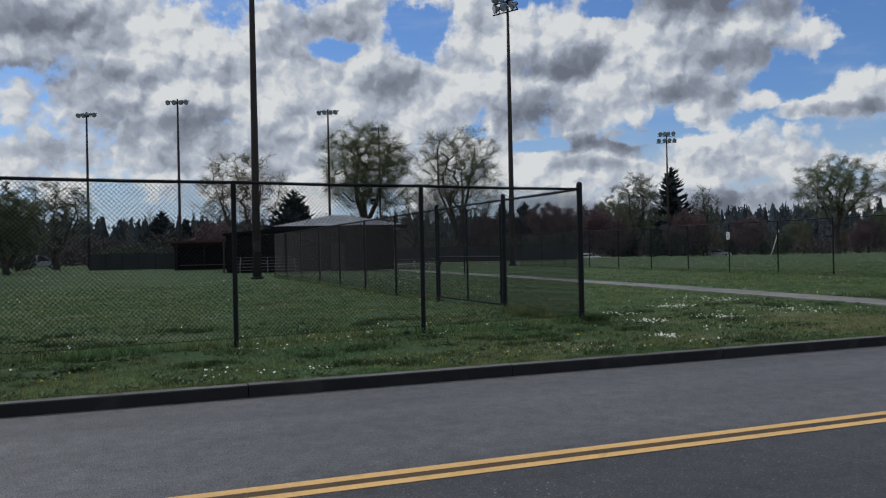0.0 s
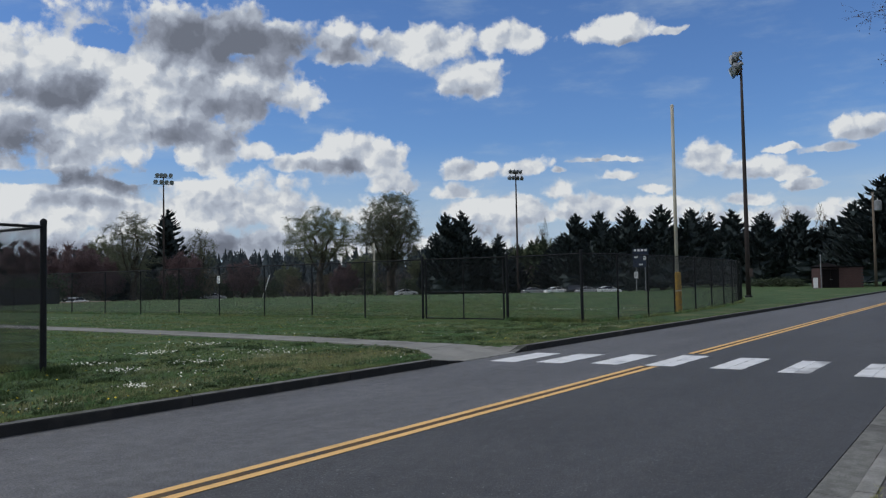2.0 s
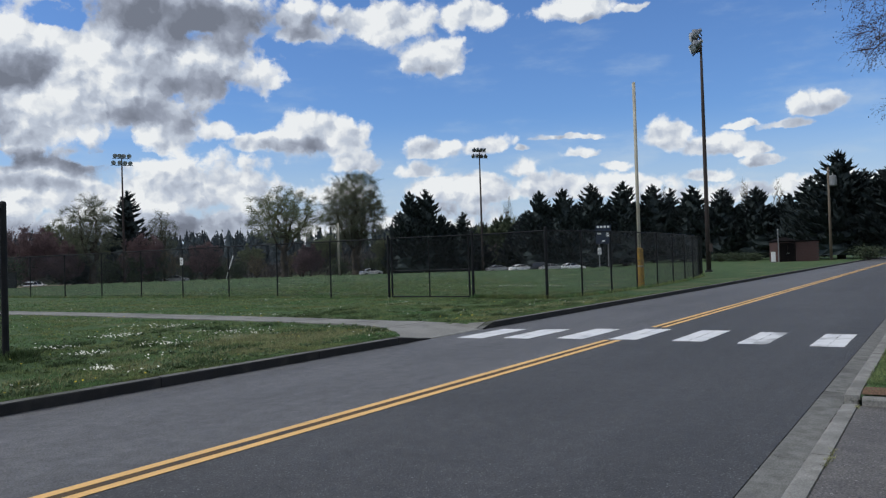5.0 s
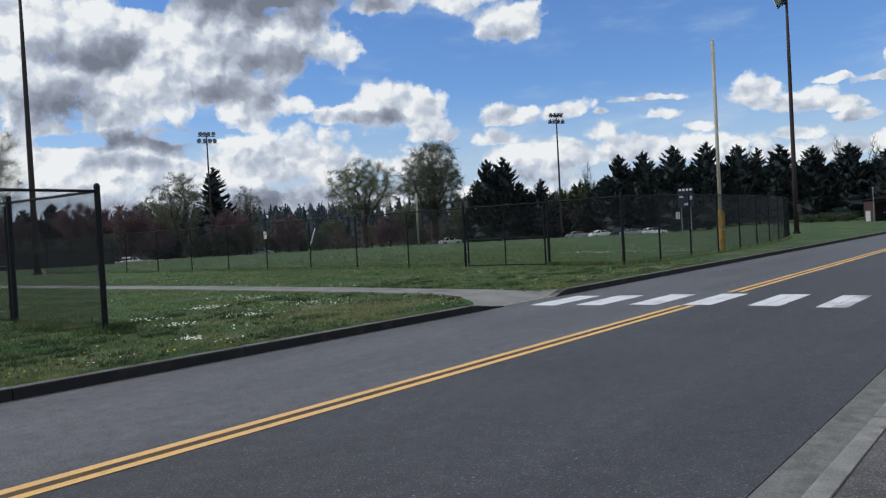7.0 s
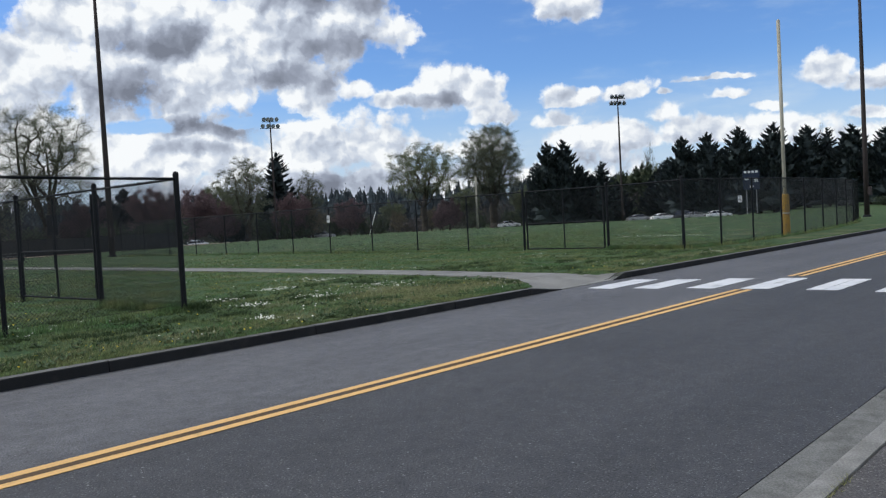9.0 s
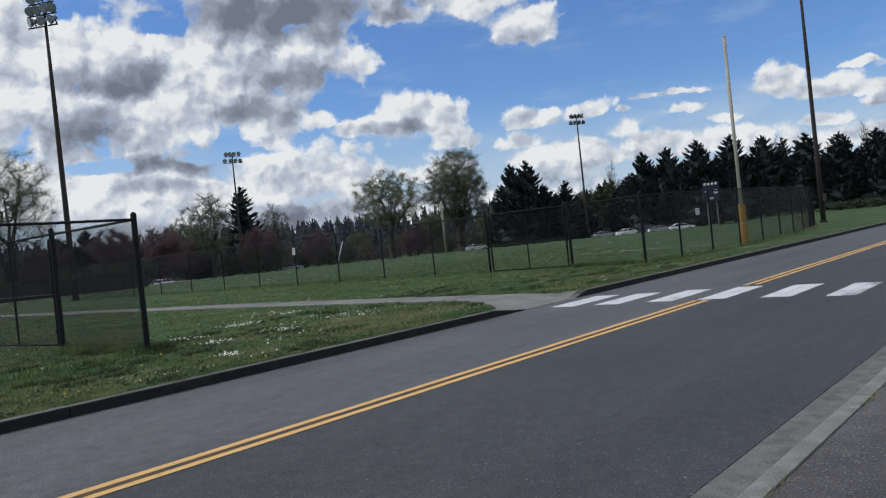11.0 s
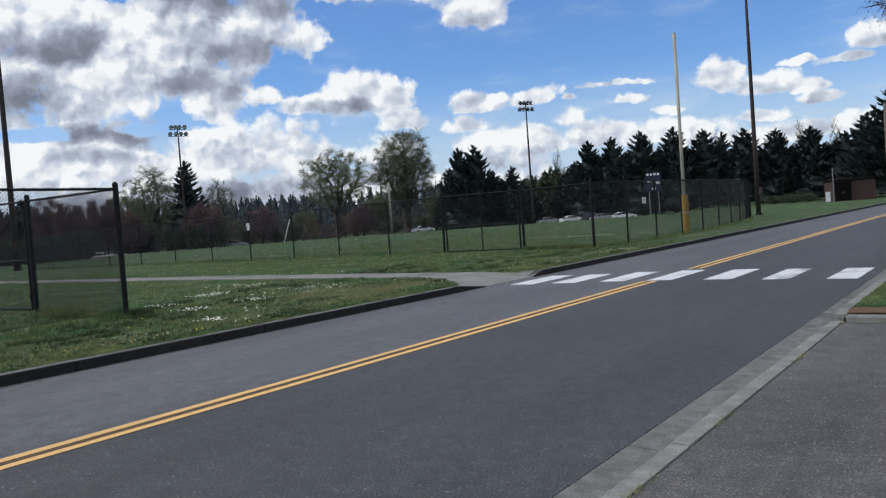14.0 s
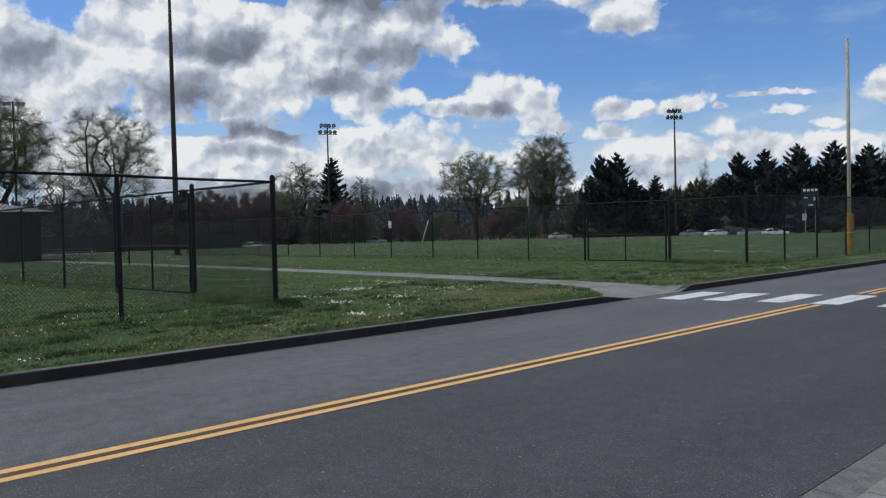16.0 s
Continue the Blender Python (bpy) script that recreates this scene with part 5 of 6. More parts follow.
# ---- trees ----
def deciduous(seed, height, spread, bottom, mat, label, tips=330, twigs=8, droop=0.15, leaf=0.05, leaves=1, stems=4, thick=1.15, wire=0.0145, reach=0.062, name="tree", low=0.0, per=0.62):
    """A budding broadleaf tree: limbs grown towards points spread through a rounded crown, thickened by what they carry, and a haze of twigs."""
    rg = random.Random(seed)
    t = thing(name, label, "tree")
    cz, rz = (height + bottom) / 2, (height - bottom) / 2
    pos, par = [Vector((0, 0, -0.1))], [-1]

    def chain(k, end, n, sag):
        p0 = pos[k]
        for i in range(1, n + 1):
            u = i / n
            q = p0.lerp(end, u) + Vector((rg.uniform(-1, 1), rg.uniform(-1, 1), rg.uniform(-0.6, 0.6))) * (end - p0).length * 0.038 * (u < 1)
            q.z += sag * math.sin(math.pi * u) * (end - p0).length
            pos.append(q); par.append(k); k = len(pos) - 1
        return k

    fork = chain(0, Vector((rg.uniform(-0.2, 0.2), rg.uniform(-0.2, 0.2), bottom * 0.85 + 0.4)), 4, 0.0)
    for k in range(stems):
        a = 6.283 * (k + rg.uniform(-0.25, 0.25)) / stems
        q = rg.uniform(0.25, 0.55)
        mid = chain(fork, Vector((spread * q * math.cos(a), spread * q * math.sin(a), cz + rz * rg.uniform(-0.35, 0.05))), 4, -0.10)
        chain(mid, Vector((spread * q * 1.25 * math.cos(a + 0.3), spread * q * 1.25 * math.sin(a + 0.3), cz + rz * rg.uniform(0.2, 0.6))), 3, -0.06)
    goals = []
    for _ in range(tips):
        d = Vector((rg.gauss(0, 1), rg.gauss(0, 1), rg.gauss(0, 1))).normalized()
        lump = 0.85 + 0.20 * noise.noise(d * 1.7 + Vector((seed, 0, 0)))
        q = (rg.random() ** 0.42) * lump
        g = Vector((d.x * spread * q, d.y * spread * q, cz + d.z * rz * q))
        if g.z < bottom + 0.3 + low * rg.random():
            continue
        goals.append(g)
    goals.sort(key=lambda g: (g.x * g.x + g.y * g.y) / spread ** 2 + ((g.z - bottom) / height) ** 2)
    ends = []
    for g in goals:
        P = np.array([tuple(p) for p in pos])
        dv = np.array(tuple(g)) - P
        dist = np.sqrt((dv ** 2).sum(1)) + 1e-6
        cost = dist * (1 + 0.9 * np.maximum(0, -dv[:, 2] / dist)) + 0.18 * dist * (P[:, 2] < bottom * 0.8)
        k = int(np.argmin(cost))
        ends.append(chain(k, g, 3 if dist[k] > 1.2 else 2, -0.08 + 0.16 * droop))
    load = [0.0] * len(pos)
    for k in ends:
        while k >= 0:
            load[k] += 1
            k = par[k]
    full = max(load)
    r0 = height * 0.031 * thick
    rad = [max(wire, r0 * (max(n, 0.3) / full) ** 0.62) for n in load]
    rad[0] *= 1.35
    wood, crown = Shape(), Shape()
    for k in range(1, len(pos)):
        if load[k] > 0:
            wood.tube([pos[par[k]], pos[k]], [min(rad[par[k]], rad[k] * 1.5), rad[k]], 8 if load[k] > 40 else (5 if load[k] > 6 else 3), caps=False)
    for k in range(len(pos)):
        if load[k] == 0 or load[k] > 20 or pos[k].z < bottom:
            continue
        out = Vector((pos[k].x / spread, pos[k].y / spread, (pos[k].z - cz) / rz))
        for _ in range(twigs if load[k] <= 1 else int(twigs * per)):
            d = (out * 0.32 + Vector((rg.uniform(-1, 1), rg.uniform(-1, 1), rg.uniform(-0.7, 1.0) - droop))).normalized()
            length = rg.uniform(0.4, 1.25) * height * reach
            side = d.cross(Vector((rg.uniform(-1, 1), rg.uniform(-1, 1), rg.uniform(-1, 1)))).normalized() * wire * 0.68
            p = pos[par[k]].lerp(pos[k], rg.random()) + Vector((rg.uniform(-1, 1), rg.uniform(-1, 1), rg.uniform(-1, 1))) * (height * 0.006)
            mid, end = p + d * (length * 0.5), p + d * length + Vector((0, 0, -droop * length * 0.5))
            i = len(crown.v)
            crown.v += [tuple(p + side), tuple(p - side), tuple(mid - side * 0.8), tuple(end), tuple(mid + side * 0.8)]
            crown.f.append((i, i + 1, i + 2, i + 3, i + 4))
            for _ in range(leaves):
                q = p.lerp(end, rg.uniform(0.2, 1.0)) + Vector((rg.uniform(-1, 1), rg.uniform(-1, 1), rg.uniform(-1, 1))) * leaf
                a = Vector((rg.uniform(-1, 1), rg.uniform(-1, 1), rg.uniform(-1, 1))).normalized() * leaf * rg.uniform(0.5, 1.1)
                b = a.cross(Vector((rg.uniform(-1, 1), rg.uniform(-1, 1), rg.uniform(-1, 1)))).normalized() * leaf * rg.uniform(0.3, 0.55)
                i = len(crown.v)
                crown.v += [tuple(q - a), tuple(q + b), tuple(q + a), tuple(q - b)]
                crown.f.append((i, i + 1, i + 2, i + 3))
    part("trunk", wood, BARK, t, "grey-brown trunk and bare limbs", smooth=True)
    part("crown", crown, mat, t, "haze of budding twigs")
    return t


def conifer(seed, height, radius, mat, label, levels=30, slim=0.8, lift=0.45, skirt=0.04, name="conifer", blades=30, core=0.74):
    """A conifer: trunk, whorls of upswept limbs of uneven reach clad in needle sprays, a thin dark heart and a spiky leader."""
    rg = random.Random(seed)
    t = thing(name, label, "conifer")
    part("trunk", Shape().tube([(0, 0, -0.1), (0, 0, height * 0.5), (0, 0, height * 0.99)], [radius * 0.09, radius * 0.06, 0.03], 7), BARK, t, smooth=True)
    s = Shape()

    def reach(z, a):
        u = max(0.0, 1 - z)
        bulge = 1 + 0.16 * noise.noise((math.cos(a) * 1.3 + seed, math.sin(a) * 1.3, z * 5))
        return radius * min(1.0, 1.1 * u ** slim) * (0.72 + 0.28 * min(1, z * 5)) * bulge

    rings, seg = 16, 10
    v = []
    for i in range(rings + 1):
        z = skirt + (0.90 - skirt) * i / rings
        for k in range(seg):
            a = 2 * math.pi * (k + 0.5 * (i % 2)) / seg
            q = reach(z, a) * core * rg.uniform(0.7, 1.1)
            v.append((q * math.cos(a), q * math.sin(a), z * height))
    s.add(v, [(i * seg + k, i * seg + (k + 1) % seg, (i + 1) * seg + (k + 1) % seg, (i + 1) * seg + k) for i in range(rings) for k in range(seg)])

    def spray(p, d, L, w):
        side = d.cross(Vector((rg.uniform(-1, 1), rg.uniform(-1, 1), rg.uniform(0.2, 1)))).normalized() * w
        k = len(s.v)
        s.v += [tuple(p - d * (L * 0.35)), tuple(p + d * (L * 0.25) + side), tuple(p + d * L), tuple(p + d * (L * 0.25) - side)]
        s.f.append((k, k + 1, k + 2, k + 3))

    for i in range(levels):
        z = skirt + (0.97 - skirt) * (i / levels) ** 0.92
        for b in range(9 if z < 0.6 else (7 if z < 0.85 else 5)):
            a = rg.uniform(0, 6.28)
            zz = z + rg.uniform(-0.5, 0.5) / levels
            R = reach(zz, a) * rg.choice((rg.uniform(0.8, 0.95), rg.uniform(0.88, 1.05), rg.uniform(0.95, 1.16))) + 0.15
            out = Vector((math.cos(a), math.sin(a), 0))
            up = lift * rg.uniform(0.6, 1.4)
            n = max(5, int(blades * (0.35 + 0.65 * R / radius)))
            for k in range(n):
                u = 0.35 + 0.65 * ((k + rg.random()) / n)
                p = out * (R * u) + Vector((0, 0, zz * height - 0.10 * R * u + up * R * u * u))
                d = (out + Vector((rg.gauss(0, 0.45), rg.gauss(0, 0.45), 2 * up * u - 0.1 + rg.uniform(-0.15, 0.55)))).normalized()
                width = (1 - u) * 0.42 * R * rg.uniform(-1, 1)
                p += Vector((-out.y, out.x, 0)) * width
                L = rg.uniform(0.4, 0.9) * (0.6 + 0.13 * R)
                spray(p, d, L, L * rg.uniform(0.16, 0.30))
            # the limb's own tip
            tip = out * R + Vector((0, 0, zz * height - 0.10 * R + up * R))
            spray(tip, (out * 0.8 + Vector((0, 0, 0.4 + 1.2 * up))).normalized(), rg.uniform(0.5, 0.9), 0.09)
    # leader and the shoots round it
    for i in range(46):
        z = 0.88 + 0.12 * rg.random()
        a = rg.uniform(0, 6.28)
        q = reach(z, a) * rg.uniform(0.0, 0.7)
        d = Vector((math.cos(a) * 0.5, math.sin(a) * 0.5, rg.uniform(0.5, 1.5))).normalized()
        spray(Vector((q * math.cos(a), q * math.sin(a), z * height)), d, rg.uniform(0.35, 0.75), 0.10)
    for w in (0.0, 1.05, 2.1):
        k = len(s.v)
        c, e = 0.09 * math.cos(w), 0.09 * math.sin(w)
        s.v += [(0, 0, height * 0.95), (c, e, height * 0.985), (0, 0, height * 1.035), (-c, -e, height * 0.985)]
        s.f.append((k, k + 1, k + 2, k + 3))
    part("crown", s, mat, t, "dense dark needles")
    return t


def shrub(seed, height, radius, mat, label, leaves=1500, size=0.16, name="shrub"):
    """A rounded shrub: several stems and many small leaves in uneven clumps."""
    rg = random.Random(seed)
    t = thing(name, label, "shrub")
    w, c = Shape(), Shape()
    clumps = []
    for k in range(9):
        a = rg.uniform(0, 6.28)
        q = rg.uniform(0.1, 0.75)
        top = Vector((radius * q * math.cos(a), radius * q * math.sin(a), height * rg.uniform(0.45, 0.92)))
        w.tube([(0.1 * math.cos(a), 0.1 * math.sin(a), -0.05), tuple(top * 0.5 + Vector((0, 0, 0.1))), tuple(top)], [0.05, 0.04, 0.015], 5, caps=False)
        clumps.append((top, rg.uniform(0.3, 0.6)))
        clumps.append((Vector((top.x * 1.1, top.y * 1.1, top.z * 0.45)), rg.uniform(0.35, 0.6)))
    for _ in range(leaves):
        o, q = rg.choice(clumps)
        d = Vector((rg.gauss(0, 1), rg.gauss(0, 1), rg.gauss(0, 0.8)))
        d = d.normalized() * q * rg.uniform(0.4, 1.0)
        p = Vector((o.x + d.x * radius, o.y + d.y * radius, max(0.03, o.z + d.z * height * 0.6)))
        a = Vector((rg.uniform(-1, 1), rg.uniform(-1, 1), rg.uniform(-1, 1))).normalized() * size * rg.uniform(0.6, 1.3)
        b = a.cross(Vector((rg.uniform(-1, 1), rg.uniform(-1, 1), rg.uniform(-1, 1)))).normalized() * size * rg.uniform(0.3, 0.6)
        k = len(c.v)
        c.v += [tuple(p - a), tuple(p + b), tuple(p + a), tuple(p - b)]
        c.f.append((k, k + 1, k + 2, k + 3))
    part("stems", w, BARK, t)
    part("leaves", c, mat, t)
    return t


def place(ob, x, y, turn=0.0, sc=(1, 1, 1), first=False):
    """Stands a plant on the ground; where the ground lies lower the plant is taller by as much."""
    low = fall(x, y)
    tall = max(c[2] for child in ob.children for c in child.bound_box)
    m = pose(x, y, 0.1 - low, 0, 0, turn) @ Matrix.Diagonal((sc[0], sc[1], sc[2] + low / tall, 1))
    if first:
        ob.matrix_basis = m
        return ob
    return copy_thing(ob, m @ Matrix.Diagonal((1 / ob.scale.x, 1 / ob.scale.y, 1 / ob.scale.z, 1)))


# big old trees beyond the ball field
place(deciduous(11, 18.2, 9.2, 5.2, TWIG_GREEN, "spreading old tree in first green bud", tips=499, twigs=50, leaves=0, wire=0.0075, reach=0.072, droop=0.28, stems=5), 116.7, 110.0, 20, first=True)
place(deciduous(23, 22.6, 7.4, 4.6, TWIG, "tall dense old tree with drooping budding twigs", tips=737, twigs=66, leaves=0, wire=0.0075, reach=0.072, droop=0.22, stems=5, thick=1.3), 135.3, 106.8, 75, first=True)
place(deciduous(37, 14.6, 5.2, 2.6, TWIG, "slender budding tree at the field's far edge", tips=404, twigs=43, leaves=0, wire=0.0075, reach=0.072, droop=0.15, stems=4), 77.8, 114.3, 10, first=True)
place(deciduous(41, 11.5, 4.6, 1.0, TWIG_GREEN, "small tree in fresh green leaf", tips=300, twigs=28, droop=0.1, leaf=0.08, leaves=3), 78.5, 123.4, 0, first=True)
place(deciduous(43, 12.9, 4.1, 3.0, TWIG, "bare slender tree with open crown", tips=202, twigs=33, leaves=0, wire=0.0075, reach=0.072, droop=0.15, stems=3), 93.7, 117.5, 45, first=True)
place(deciduous(53, 21.6, 8.5, 3.4, TWIG, "tall budding tree behind the near fence", tips=618, twigs=33, leaves=0, wire=0.0075, reach=0.074, droop=0.05, stems=6), 44.7, 112.4, 0, first=True)
place(deciduous(59, 22.0, 8.5, 6.0, TWIG_GREEN, "large old tree with a dense olive crown", tips=666, twigs=55, leaves=0, wire=0.0075, reach=0.074, droop=0.1, thick=1.3, stems=4), 31.9, 117.8, 30, first=True)
place(deciduous(61, 16.5, 6.9, 2.4, TWIG_PALE, "bare grey tree with long thin branches", tips=452, twigs=30, leaves=0, wire=0.0075, reach=0.072, droop=0.2, thick=0.8, stems=5), 11.8, 105.3, 0, first=True)
place(deciduous(67, 11.4, 5.6, 1.6, TWIG, "dark spreading tree beside the farther diamond", tips=357, twigs=38, leaves=0, wire=0.0075, reach=0.074, droop=0.3), -9.4, 101.6, 0, first=True)
place(deciduous(71, 13.2, 6.7, 2.0, TWIG, "low spreading tree behind the park building", tips=309, twigs=25, leaves=0, wire=0.0075, reach=0.074, droop=0.3), 40.6, 121.4, 0, first=True)
tg = deciduous(73, 11.0, 4.6, 0.6, TWIG_GREEN, "rounded tree in fresh green leaf", tips=380, twigs=30, droop=0.1, leaf=0.06, leaves=5)
place(tg, -11.0, 77.2, 0, (0.8, 0.8, 0.75), first=True)
for q, a, k, h in (((91.6, 129.1), 80, 0.72, 0.71), ((145.2, 123.0), 140, 0.96, 0.90), ((140.3, 143.0), 200, 0.88, 0.68), ((21.9, 107.8), 260, 0.64, 0.56), ((149.4, 109.7), 20, 0.80, 0.79), ((177.6, 92.9), 60, 1.4, 1.15), ((179.6, 99.7), 160, 1.2, 1.05), ((182.4, 104.9), 30, 1.3, 0.95), ((183.5, 92.3), 250, 1.4, 1.15), ((189.6, 102.1), 300, 1.4, 1.1), ((180.1, 87.9), 340, 1.2, 1.1), ((-14.2, 88.9), 10, 0.80, 0.68)):
    place(tg, *q, a, (k, k, h))
# plum trees in dark red blossom
pl = deciduous(83, 6.8, 3.8, 0.8, TWIG_RED, "plum tree in dark pink blossom", tips=200, twigs=26, droop=0.05, leaf=0.075, leaves=4, reach=0.09, name="plum_tree")
place(pl, 73.0, 122.1, 0, (1.1, 1.1, 1.05), first=True)
for q, a, k in (((73.4, 131.1), 40, 1.08), ((87.5, 114.7), 90, 1.19), ((104.6, 118.8), 130, 1.03), ((123.8, 109.6), 200, 0.92), ((74.3, 116.6), 250, 1.03), ((59.9, 111.9), 300, 1.35), ((67.1, 112.3), 20, 1.30), ((48.1, 108.8), 60, 1.08), ((6.9, 91.7), 110, 0.81), ((111.7, 100.6), 10, 0.67)):
    place(pl, *q, a, (k, k, k))
pale = deciduous(89, 6.0, 3.2, 0.5, TWIG_PALE, "pale leafless shrub tree", tips=150, twigs=24, droop=0.2, leaf=0.06, leaves=2, reach=0.09, name="shrub_tree")
place(pale, 91.6, 114.0, 0, (0.9, 0.9, 0.9), first=True)
for q, a, k in (((105.9, 106.7), 70, 0.68), ((67.4, 121.4), 150, 1.08), ((128.6, 119.2), 230, 0.81), ((138.1, 99.8), 290, 0.72)):
    place(pale, *q, a, (k, k, k))
# bare poplars standing above the conifers
po = deciduous(97, 17.5, 1.5, 2.0, TWIG_PALE, "tall narrow leafless poplar", tips=90, twigs=5, droop=-1.2, leaves=0, thick=0.5, stems=3, name="poplar")
place(po, 182.4, 94.3, 0, (1, 1, 1.05), first=True)
for q, a, k in (((184.6, 96.6), 60, 0.95), ((186.7, 37.6), 120, 1.05), ((191.7, 37.9), 170, 1.0), ((187.9, 30.8), 200, 1.02), ((206.4, 61.5), 240, 1.15), ((-3.3, 190.0), 280, 0.6), ((1.6, 190.0), 310, 0.72)):
    place(po, *q, a, (k, k, k))

# dark conifers
ca = conifer(3, 14.5, 4.9, NEEDLE, "dense dark conifer with upswept ragged tips", 32, 0.80, 0.55)
cb = conifer(5, 14.0, 5.4, NEEDLE, "broad dark conifer reaching the ground", 32, 0.84, 0.48, blades=34)
cc = conifer(7, 13.2, 3.2, NEEDLE, "slim dark conifer with a pointed top", 30, 0.85, 0.35, blades=18)
place(ca, 124.1, 84.9, 0, (1.0, 1.0, 1.0), first=True)
place(cb, 141.4, 71.4, 30, (0.8, 0.8, 0.62), first=True)
place(cc, 90.6, 122.4, 0, (1.5, 1.5, 1.17), first=True)
cd = conifer(9, 13.0, 4.0, HEDGE, "mid-green conifer in the wood beyond the outfield", 28, 0.85, 0.4)
place(cd, 169.4, 91.2, 0, (0.85, 0.85, 0.86), first=True)
for q, a, k, h in (((171.5, 95.8), 70, 0.8, 0.80), ((168.9, 87.9), 140, 0.85, 0.90), ((173.7, 87.3), 210, 0.8, 0.84), ((172.1, 98.7), 280, 0.8, 0.74), ((181.5, 96.1), 30, 0.9, 0.95)):
    place(cd, *q, a, (k, k, h))
ROW = [(cb, (133.3, 89.1), 345, 1.01, 0.854), (cb, (138.7, 84.5), 35, 0.92, 0.666), (ca, (126.6, 83.0), 60, 0.95, 1.10), (cb, (129.0, 81.1), 100, 0.78, 0.785), (cc, (129.4, 76.6), 0, 1.0, 0.85), (cb, (127.5, 90.5), 140, 0.55, 0.563), (cb, (139.4, 79.2), 10, 0.64, 0.529),
       (ca, (136.1, 63.9), 0, 0.95, 1.021), (cb, (136.1, 59.2), 67, 0.90, 1.070), (ca, (137.1, 54.1), 134, 1.00, 1.069), (ca, (139.1, 48.8), 201, 1.04, 1.076), (cb, (141.7, 44.3), 268, 0.90, 1.059), (cc, (150.2, 43.5), 335, 1.04, 1.109), (ca, (142.5, 37.6), 42, 0.95, 0.971), (cb, (142.8, 32.4), 109, 0.90, 0.952), (ca, (142.9, 26.9), 176, 1.00, 0.902), (cb, (144.8, 22.1), 243, 0.90, 0.832), (cb, (146.1, 66.3), 310, 1.09, 0.877), (cb, (150.0, 62.2), 17, 1.09, 0.924), (cb, (152.2, 56.6), 84, 1.14, 0.903), (cb, (154.2, 51.1), 151, 1.14, 0.882), (cb, (156.5, 43.4), 218, 1.14, 0.828), (cb, (155.8, 38.2), 285, 1.14, 0.785), (cb, (157.0, 32.8), 352, 1.14, 0.762), (cb, (156.2, 26.6), 59, 1.09, 0.728), (cb, (148.4, 73.0), 126, 0.85, 0.835),
       (cb, (125.8, 12.6), 0, 1.15, 1.161), (ca, (133.3, 17.2), 200, 0.95, 0.92), (cb, (128.1, 9.6), 110, 1.10, 0.956), (cb, (125.3, 6.4), 60, 1.20, 0.939), (cb, (139.1, 19.4), 310, 0.83, 0.683), (ca, (122.4, 3.0), 10, 1.3, 1.2),
       (cb, (17.0, 96.5), 30, 0.72, 0.68), (cc, (3.1, 150.0), 20, 1.0, 0.75), (cc, (1.7, 160.0), 70, 0.9, 0.62), (cc, (7.6, 159.8), 110, 1.0, 0.66), (cb, (58.2, 126.2), 250, 0.74, 0.640), (ca, (66.1, 133.4), 45, 0.8, 0.72), (cb, (89.5, 137.2), 45, 0.74, 0.512)]
for ob, q, a, k, h in ROW:
    place(ob, *q, a, (k * 1.12, k * 1.12, h * 0.93))
# big limbed conifer at the lawn's edge
place(conifer(19, 15.0, 4.6, NEEDLE, "tall open-limbed conifer beside the farther diamond", 14, 0.55, 0.12, 0.3, blades=30, core=0.12), -14.7, 56.1, 0, first=True)

# shrubs along the far edges
sa = shrub(31, 3.2, 3.0, HEDGE, "dark evergreen shrub at the lawn edge")
place(sa, 85.1, 114.0, 0, (1.0, 1.0, 1.35), first=True)
for q, a, k, h in (((88.5, 114.0), 50, 1.1, 1.3), ((82.9, 116.8), 90, 1.0, 1.1), ((127.1, 29.4), 0, 0.9, 0.42), ((125.7, 26.4), 60, 1.0, 0.45), ((124.1, 23.9), 130, 0.8, 0.40), ((110.1, 8.0), 10, 1.0, 0.55), ((113.8, 119.9), 200, 1.0, 0.9), ((109.0, 120.2), 240, 1.0, 0.95), ((103.4, 122.5), 280, 1.0, 1.1),
                   ((137.7, 113.4), 10, 1.2, 0.8), ((145.5, 109.9), 100, 1.3, 0.9), ((133.3, 97.8), 160, 0.9, 0.9), ((156.6, 85.4), 30, 1.2, 0.6), ((51.8, 99.3), 0, 1.3, 1.0), ((45.9, 97.8), 120, 1.2, 1.0), ((57.5, 103.0), 210, 1.3, 1.2), ((36.1, 97.5), 300, 1.1, 1.0), ((-4.2, 124.9), 0, 1.4, 0.9), ((-0.4, 130.0), 80, 1.4, 0.9), ((-13.1, 99.1), 20, 1.2, 0.9)):
    place(sa, *q, a, (k, k, h))


